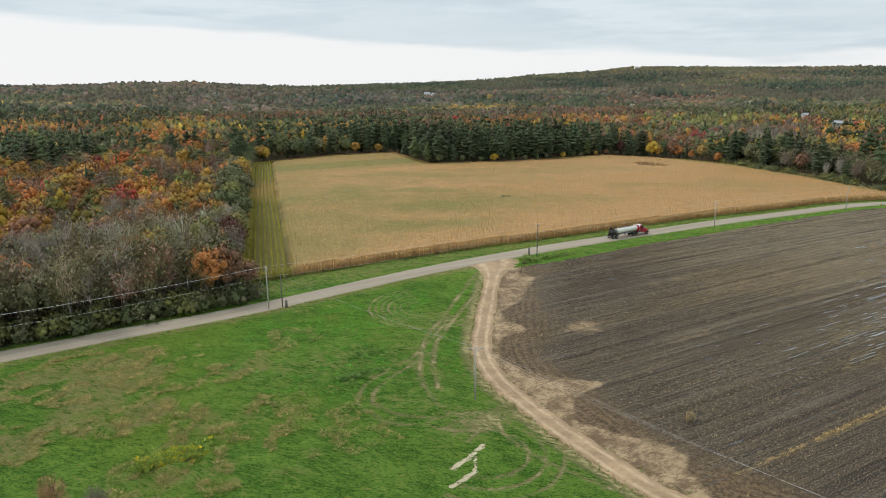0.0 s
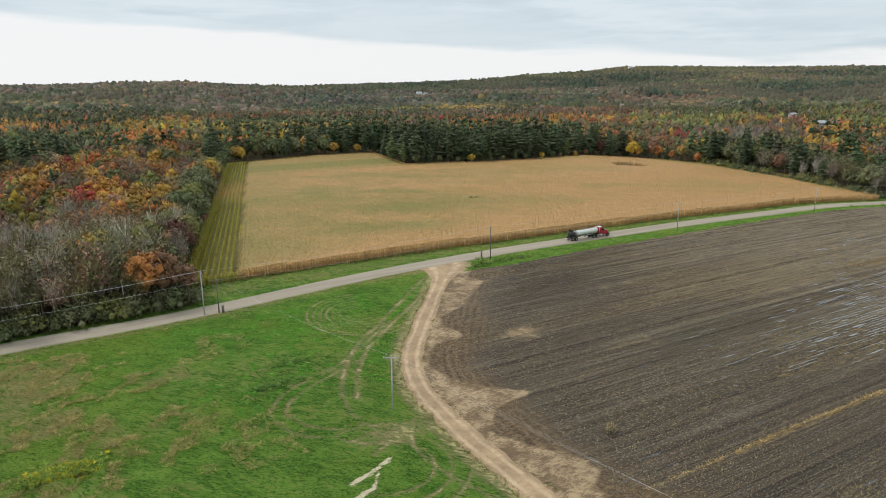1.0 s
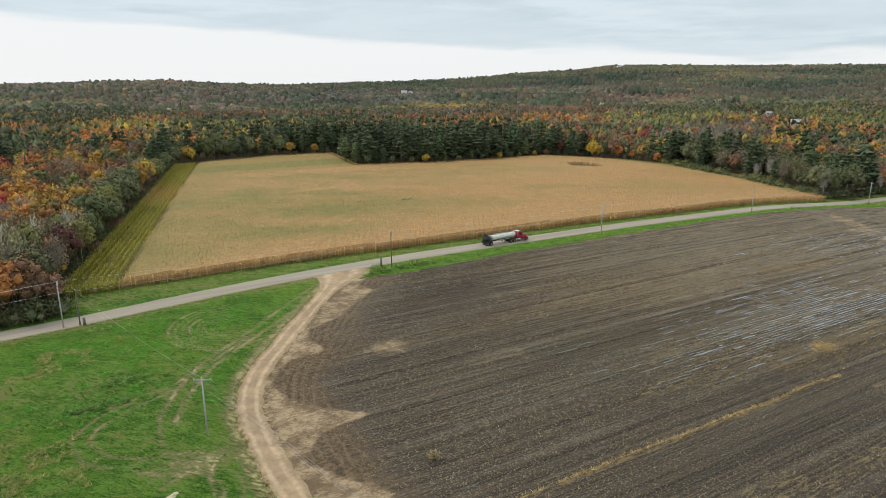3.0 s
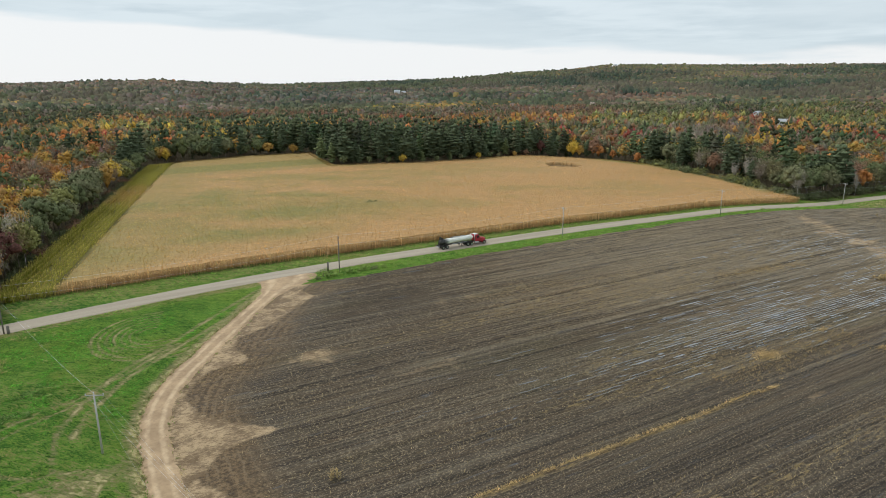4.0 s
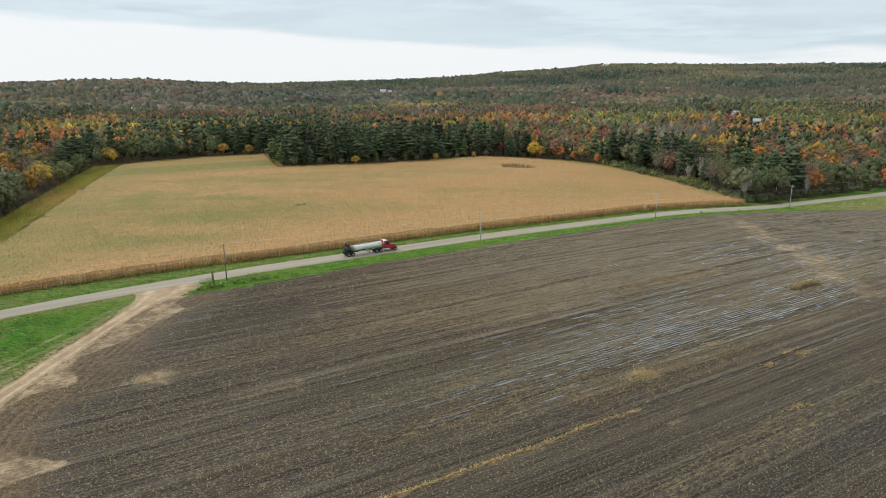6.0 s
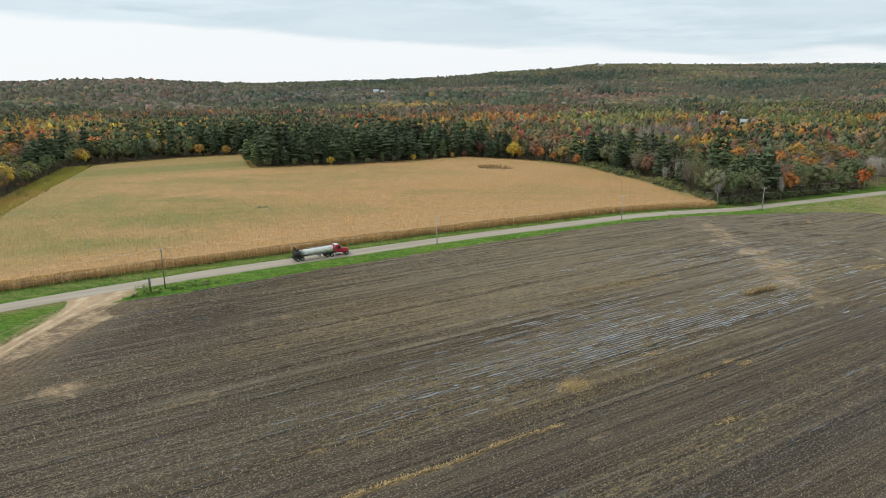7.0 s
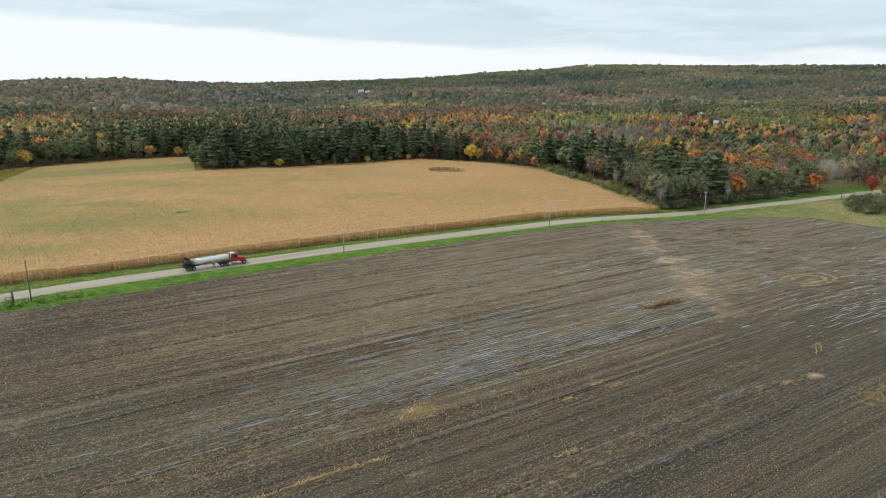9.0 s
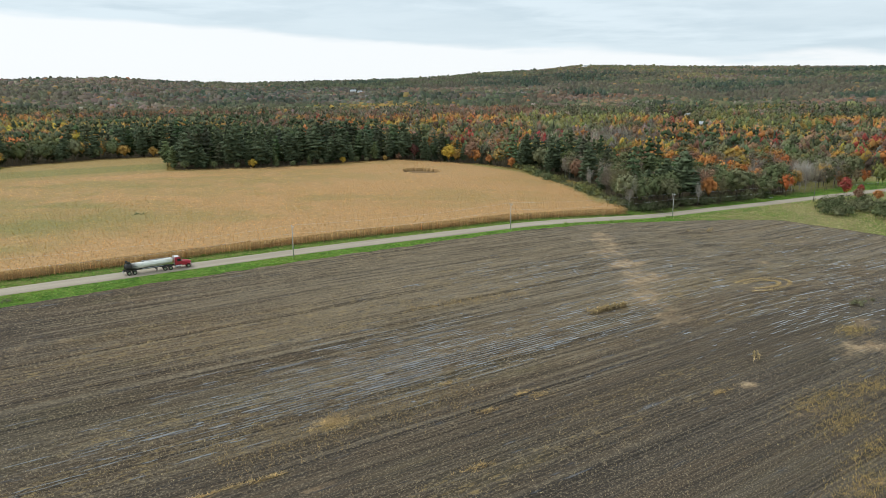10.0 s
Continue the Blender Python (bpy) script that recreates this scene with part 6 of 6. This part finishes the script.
weed_patch("dry_grass", "tan dry grass tufts in the meadow", (u[k], v[k]), [(0.56, 0.46, 0.21), (0.46, 0.38, 0.16), (0.36, 0.33, 0.12)], sr, 6, (0.12, 0.38), 0.028, 1.5, 0.12)
u, v = sr.normal(-25.6, 2.3, 900), sr.normal(-50.6, 1.0, 900)
weed_patch("flowering_weeds", "clump of yellow flowering weeds in the meadow", (u, v), [(0.82, 0.64, 0.02), (0.42, 0.50, 0.10), (0.30, 0.42, 0.09), (0.15, 0.25, 0.04), (0.30, 0.40, 0.09), (0.24, 0.34, 0.08), (0.12, 0.22, 0.03)], sr, 8, (0.15, 0.35), 0.09, 1.6, 0.2)
u, v = np.concatenate([sr.normal(5.2, 2.2, 220), sr.normal(9.2, 1.8, 150)]), np.concatenate([sr.normal(-40.6, 0.8, 220), sr.normal(-32.5, 1.4, 150)])
weed_patch("broad_weeds", "dark broad-leaved weeds in the meadow", (u, v), [(0.10, 0.19, 0.04), (0.24, 0.34, 0.10)], sr, 8, (0.10, 0.26), 0.10, 2.0)
u = sr.uniform(-90, 330, 15000)
v = np.where(sr.random(15000) < 0.5, sr.uniform(0.0, 5.5, 15000), sr.uniform(14.5, 24, 15000))
k = np.abs(v - np.interp(u, [p[0] for p in ROAD_LINE], [p[1] for p in ROAD_LINE])) > 3.8
k &= ~((u > 40) & (u < 68) & (v < 8))
weed_patch("verge_grass", "green grass and weeds on the road verges", (u[k], v[k]), [(0.23, 0.43, 0.07), (0.19, 0.38, 0.06), (0.27, 0.42, 0.08), (0.32, 0.38, 0.11)], sr, 4, (0.08, 0.26), 0.08, 1.7)

# corn stubble and straw on the ploughed field
u, v = sr.uniform(35, 345, 120000), sr.uniform(-135, 0, 120000)
v = np.round(v / 0.76) * 0.76 + sr.normal(0, 0.07, len(v))
k = (fnoise(u * 0.12, v, 7, 17) + 0.5 * sr.random(len(u)) > 0.80) & ~inside(u, v, bare_poly) & (v < np.interp(u, [p[0] for p in NORTH[:-1]], [p[1] for p in NORTH[:-1]]) - 1)
weed_patch("corn_stubble", "pale cut corn stubble and straw in rows", (u[k], v[k]), [(0.40, 0.31, 0.16), (0.30, 0.22, 0.11), (0.52, 0.42, 0.24)], sr, 2, (0.14, 0.36), 0.036, 1.2, 0.06, CORN)
u = np.concatenate([42 + 76 * sr.random(900) ** 0.8, sr.normal(127.6, 1.5, 420)])
v = np.concatenate([-89.3 - 0.6 * vnoise(u[:900], u[:900] * 0, 9, 8) + sr.normal(0, 0.17, 900), sr.normal(-81.2, 1.0, 420)])
pu_ = np.concatenate([sr.uniform(110, 152, 1500), sr.uniform(160, 190, 700)])
pv_ = np.concatenate([-82.5 + np.round(sr.normal(0, 3.2, 1500) / 0.9) * 0.9, -48 - 0.16 * (pu_[1500:] - 175) + np.round(sr.normal(0, 1.2, 700) / 0.9) * 0.9]) + sr.normal(0, 0.10, 2200)
weed_patch("standing_stubble", "golden standing corn stubble in short rows", (pu_, pv_), [(0.48, 0.34, 0.15), (0.36, 0.25, 0.11)], sr, 2, (0.25, 0.55), 0.035, 0.7, 0.06, CORN)
weed_patch("straw_windrow", "golden straw trails left on the dark field", (u, v), [(0.60, 0.43, 0.22), (0.44, 0.32, 0.15)], sr, 3, (0.1, 0.32), 0.05, 1.6, 0.12, CORN)
u, v = sr.uniform(194, 205, 150), sr.normal(-67, 0.5, 150)
corn_plants("leftover_corn", "short row of leftover dry corn stalks", u, v, sr, (0.8, 1.4), 0.8, (0.46, 0.35, 0.19))
for cu, cv, n in ((287, -20.5, 7), (296, -22.5, 16), (44, -77, 9), (204, -100, 10)):
    corn_plants("leftover_corn", "few leftover dry corn stalks on bare soil", sr.normal(cu, 0.7, n), sr.normal(cv, 0.5, n), sr, (1.0, 1.8), 0.75, (0.46, 0.35, 0.19))


def stump(u, v, h, r, label, name="post"):
    x, y, z = ground(u, v)
    bm = bmesh.new()
    add_cylinder(bm, (0, 0, -0.2), (0, 0, h), r, r * 0.85, 9)
    ob = part(name, bm, POLE_DARK, None, smooth=True)
    ob.matrix_world = pose(x, y, z)
    return tagged(ob, label, "post")


stump(73.0, 2.6, 3.4, 0.28, "thick dark broken post among the shrubs")
stump(5.0, 1.2, 1.6, 0.3, "short dark stub at the foot of the service pole")


def mailbox(u, v, label):
    x, y, z = ground(u, v)
    root = new("mailbox")
    root.matrix_world = pose(x, y, z, 0, 0, 15)
    bm = bmesh.new()
    add_box(bm, (0, 0, 0.5), (0.12, 0.12, 1.2))
    part("post", bm, POLE_DARK, root)
    bm = bmesh.new()
    loft(bm, [[(s, math.cos(a) * 0.16, 1.2 + max(-0.12, math.sin(a) * 0.2)) for a in np.linspace(0, 2 * math.pi, 13)[:-1]] for s in (-0.3, 0.3)])
    part("box", bm, STEEL, root, "grey metal box")
    return tagged(root, label, "mailbox", "roadside mailboxes")


mailbox(379.5, 6.6, "grey mailbox on a dark post beside the road")
mailbox(381.7, 7.0, "grey mailbox on a dark post beside the road")
# bushes along the left edge of the corn
shrubs([(62 * (v - 25) / 256 - 1.5 + sr.uniform(-1.5, 1.0), v, sr.uniform(1.8, 3.8), ("green", "olive", "green", "russet")[int(v) % 4]) for v in np.arange(28, 280, 3.6)], "leafy bush along the corn's edge", "undergrowth")
# two thin young trees in the near meadow corner
for x, y, nm, h in ((-45.0, 65.5, "rust", 5.4), (-46.6, 66.5, "rust", 4.6), (-39.0, 63.8, "brown", 5.2), (-40.6, 65.0, "brown", 4.4)):
    tagged(tree(nm, x, y, h, 0.7, 2), LABELS[nm], "tree", "young meadow trees")
shrubs([(123, 87, 3.0, "green")], "green bush standing in the corn", "corn bush")
# brush under the eastern trees, beside the road
shrubs([(300 + 92 * q, float(np.interp(300 + 92 * q, [p[0] for p in ROAD_LINE], [p[1] for p in ROAD_LINE])) + 9.5 + 5 * w, sr.uniform(2.0, 4.4), ("green", "olive", "green", "brown")[k % 4] if k % 4 < 3 else "olive")
        for k, (q, w) in enumerate(sr.random((62, 2)))], "grey-green brush beside the road under the trees", "undergrowth")
# close-set bare saplings in the roadside wood
u, v = np.meshgrid(np.arange(-80, 6, 3.3), np.arange(12, 64, 3.3), indexing="ij")
u, v = u.ravel() + sr.uniform(-1.4, 1.4, u.size), v.ravel() + sr.uniform(-1.4, 1.4, u.size)
k = wood_here(u, v)
bx_, by_ = xy(u[k], v[k])
woods("bare_saplings", "close-set half-bare olive and grey saplings in the roadside wood", np.stack([bx_, by_], 1), np.array(["grey", "moss", "moss", "brown"], dtype=object)[sr.integers(0, 4, k.sum())], 2, 41)
u, v = sr.uniform(-85, 50, 30000), sr.uniform(-95, -1, 30000)
k = (u < np.interp(v, [p[1] for p in TRACK], [p[0] for p in TRACK]) - 3.2) & (wear(u, v) < 0.3)
weed_patch("meadow_tussocks", "light and dark grass tussocks in the meadow", (u[k], v[k]), [(0.08, 0.21, 0.022), (0.15, 0.33, 0.042), (0.10, 0.25, 0.028), (0.13, 0.30, 0.036)], sr, 2, (0.08, 0.22), 0.05, 1.6)
u, v = sr.uniform(-26, 44, 26000), sr.uniform(-48, -5, 26000)
k = (u < np.interp(v, [p[1] for p in TRACK], [p[0] for p in TRACK]) - 3.4) & (wear(u, v) < 0.25) & (sr.random(len(u)) < ss(u, -24, 6)) & (fnoise(u, v, 6, 77) > 0.40)
weed_patch("lush_grass", "bright fresh regrowth in the meadow by the track", (u[k], v[k]), [(0.15, 0.42, 0.050), (0.19, 0.48, 0.065), (0.13, 0.37, 0.045)], sr, 3, (0.08, 0.2), 0.06, 1.7)
u, v = sr.uniform(306, 400, 17000), sr.uniform(-70, 3, 17000)
k = (v > np.interp(u, [p[0] for p in NORTH], [p[1] for p in NORTH]) + 1) | (u > 352)
k &= np.abs(v - np.interp(u, [p[0] for p in ROAD_LINE], [p[1] for p in ROAD_LINE])) > 4.5
weed_patch("rough_grass", "tan and green rough grass beyond the field", (u[k], v[k]), [(0.62, 0.51, 0.29), (0.52, 0.46, 0.22), (0.26, 0.38, 0.08), (0.56, 0.45, 0.24)], sr, 3, (0.15, 0.4), 0.08, 1.3)
# ragged grass along the track's edges
tl = track_line[::1]
i = sr.integers(0, len(tl), 3600)
side = np.where(sr.random(3600) < 0.75, -1, 1)
d = 1.75 + np.abs(sr.normal(0, 0.55, 3600))
tg = np.gradient(tl, axis=0)
tg /= np.linalg.norm(tg, axis=1)[:, None]
u, v = tl[i, 0] + tg[i, 1] * side * d, tl[i, 1] - tg[i, 0] * side * d
k = v < -9
weed_patch("track_edge_grass", "worn grass tufts along the farm track", (u[k], v[k]), [(0.16, 0.26, 0.05), (0.26, 0.24, 0.09), (0.34, 0.27, 0.14)], sr, 3, (0.12, 0.3), 0.06, 1.3, 0.05)


# ---- standing water in the furrows ----
def puddles(n, rng):
    """Thin strips of water lying along the furrows of the wet hollows."""
    spots = ((150, -62, 16, 4), (140, -73, 20, 3), (168, -73, 28, 4), (205, -40, 24, 7), (192, -66, 24, 5), (236, -92, 20, 7), (285, -78, 30, 7), (338, -44, 8, 11), (112, -70, 30, 6), (225, -60, 24, 8), (265, -60, 40, 14))
    share = np.array((0.12, 0.13, 0.12, 0.10, 0.08, 0.10, 0.09, 0.05, 0.09, 0.06, 0.06))
    pick = np.array(spots)[rng.choice(len(spots), n, p=share / share.sum())]
    u = pick[:, 0] + rng.normal(0, 0.85, n) * pick[:, 2]
    v = pick[:, 1] + rng.normal(0, 1.0, n) * pick[:, 3]
    v = np.round(v / FURROW) * FURROW + FURROW / 2 + rng.normal(0, 0.05, n)
    ok = (u > 45) & (u < 356) & (v < np.interp(u, [p[0] for p in NORTH[:-1]], [p[1] for p in NORTH[:-1]]) - 3) & ~inside(u, v, bare_poly)
    u, v = u[ok], v[ok]
    m = len(u)
    half = np.exp(rng.normal(0.35, 0.75, m))
    wide = rng.uniform(0.06, 0.15, m) * (1 + 1.3 * (rng.random(m) < 0.06))
    t = np.linspace(-1, 1, 7)
    bend = rng.normal(0, 0.05, (m, 7))
    body = np.sqrt(1 - t ** 2 * 0.98)[None] * rng.uniform(0.45, 1.2, (m, 7))
    pu_ = np.repeat(u[:, None] + t[None] * half[:, None], 2, 1)
    pv_ = np.empty((m, 14))
    pv_[:, 0::2] = v[:, None] + bend + body * wide[:, None]
    pv_[:, 1::2] = v[:, None] + bend - body * wide[:, None]
    p = ground(pu_, pv_, 0.15).reshape(-1, 3)
    k = np.arange(6)
    q = np.stack([2 * k, 2 * k + 1, 2 * k + 3, 2 * k + 2], 1)
    faces = (q[None] + (np.arange(m) * 14)[:, None, None]).reshape(-1, 4)
    return tagged(quick("puddles", p, faces, WATER), "thin bright strips of standing water in the furrows", "water", kind="stuff")


puddles(1700, sr)
ra_ = sr.uniform(-2.4, 2.2, 1500)
rq_ = sr.choice([0.62, 1.0], 1500)
weed_patch("straw_ring", "turning loop of golden straw on the field", (249 + 11 * rq_ * np.cos(ra_) + sr.normal(0, 0.3, 1500), -72.5 + 4.2 * rq_ * np.sin(ra_) + sr.normal(0, 0.2, 1500)), [(0.58, 0.44, 0.22), (0.46, 0.34, 0.17)], sr, 3, (0.1, 0.3), 0.05, 1.5, 0.12, CORN)
gu_ = np.concatenate([sr.normal(cu, su, 420) for cu, _, su in ((211, 0, 4.5), (193, 0, 6), (198, 0, 5), (195, 0, 5), (179, 0, 5), (235, 0, 3))])
gv_ = np.concatenate([sr.normal(cv, 1.3, 420) for cv in (-117, -127, -115, -120.5, -131, -102)])
gv_ = np.round(gv_ / FURROW) * FURROW + sr.normal(0, 0.12, len(gv_))
weed_patch("golden_weeds", "golden dry weeds standing at the field's end", (gu_, gv_), [(0.56, 0.39, 0.15), (0.46, 0.33, 0.13), (0.36, 0.28, 0.11)], sr, 3, (0.25, 0.6), 0.035, 0.9, 0.06, CORN)
for cu, cv in ((160, -90.6), (150, -90.4), (187, -105), (140, -101.7), (158, -88.6), (149, -79)):
    weed_patch("straw_heap", "small heap of orange corn trash on dark soil", (sr.normal(cu, 1.3, 60), sr.normal(cv, 0.35, 60)), [(0.54, 0.38, 0.18), (0.42, 0.30, 0.14)], sr, 4, (0.12, 0.3), 0.04, 1.7, 0.14, CORN)
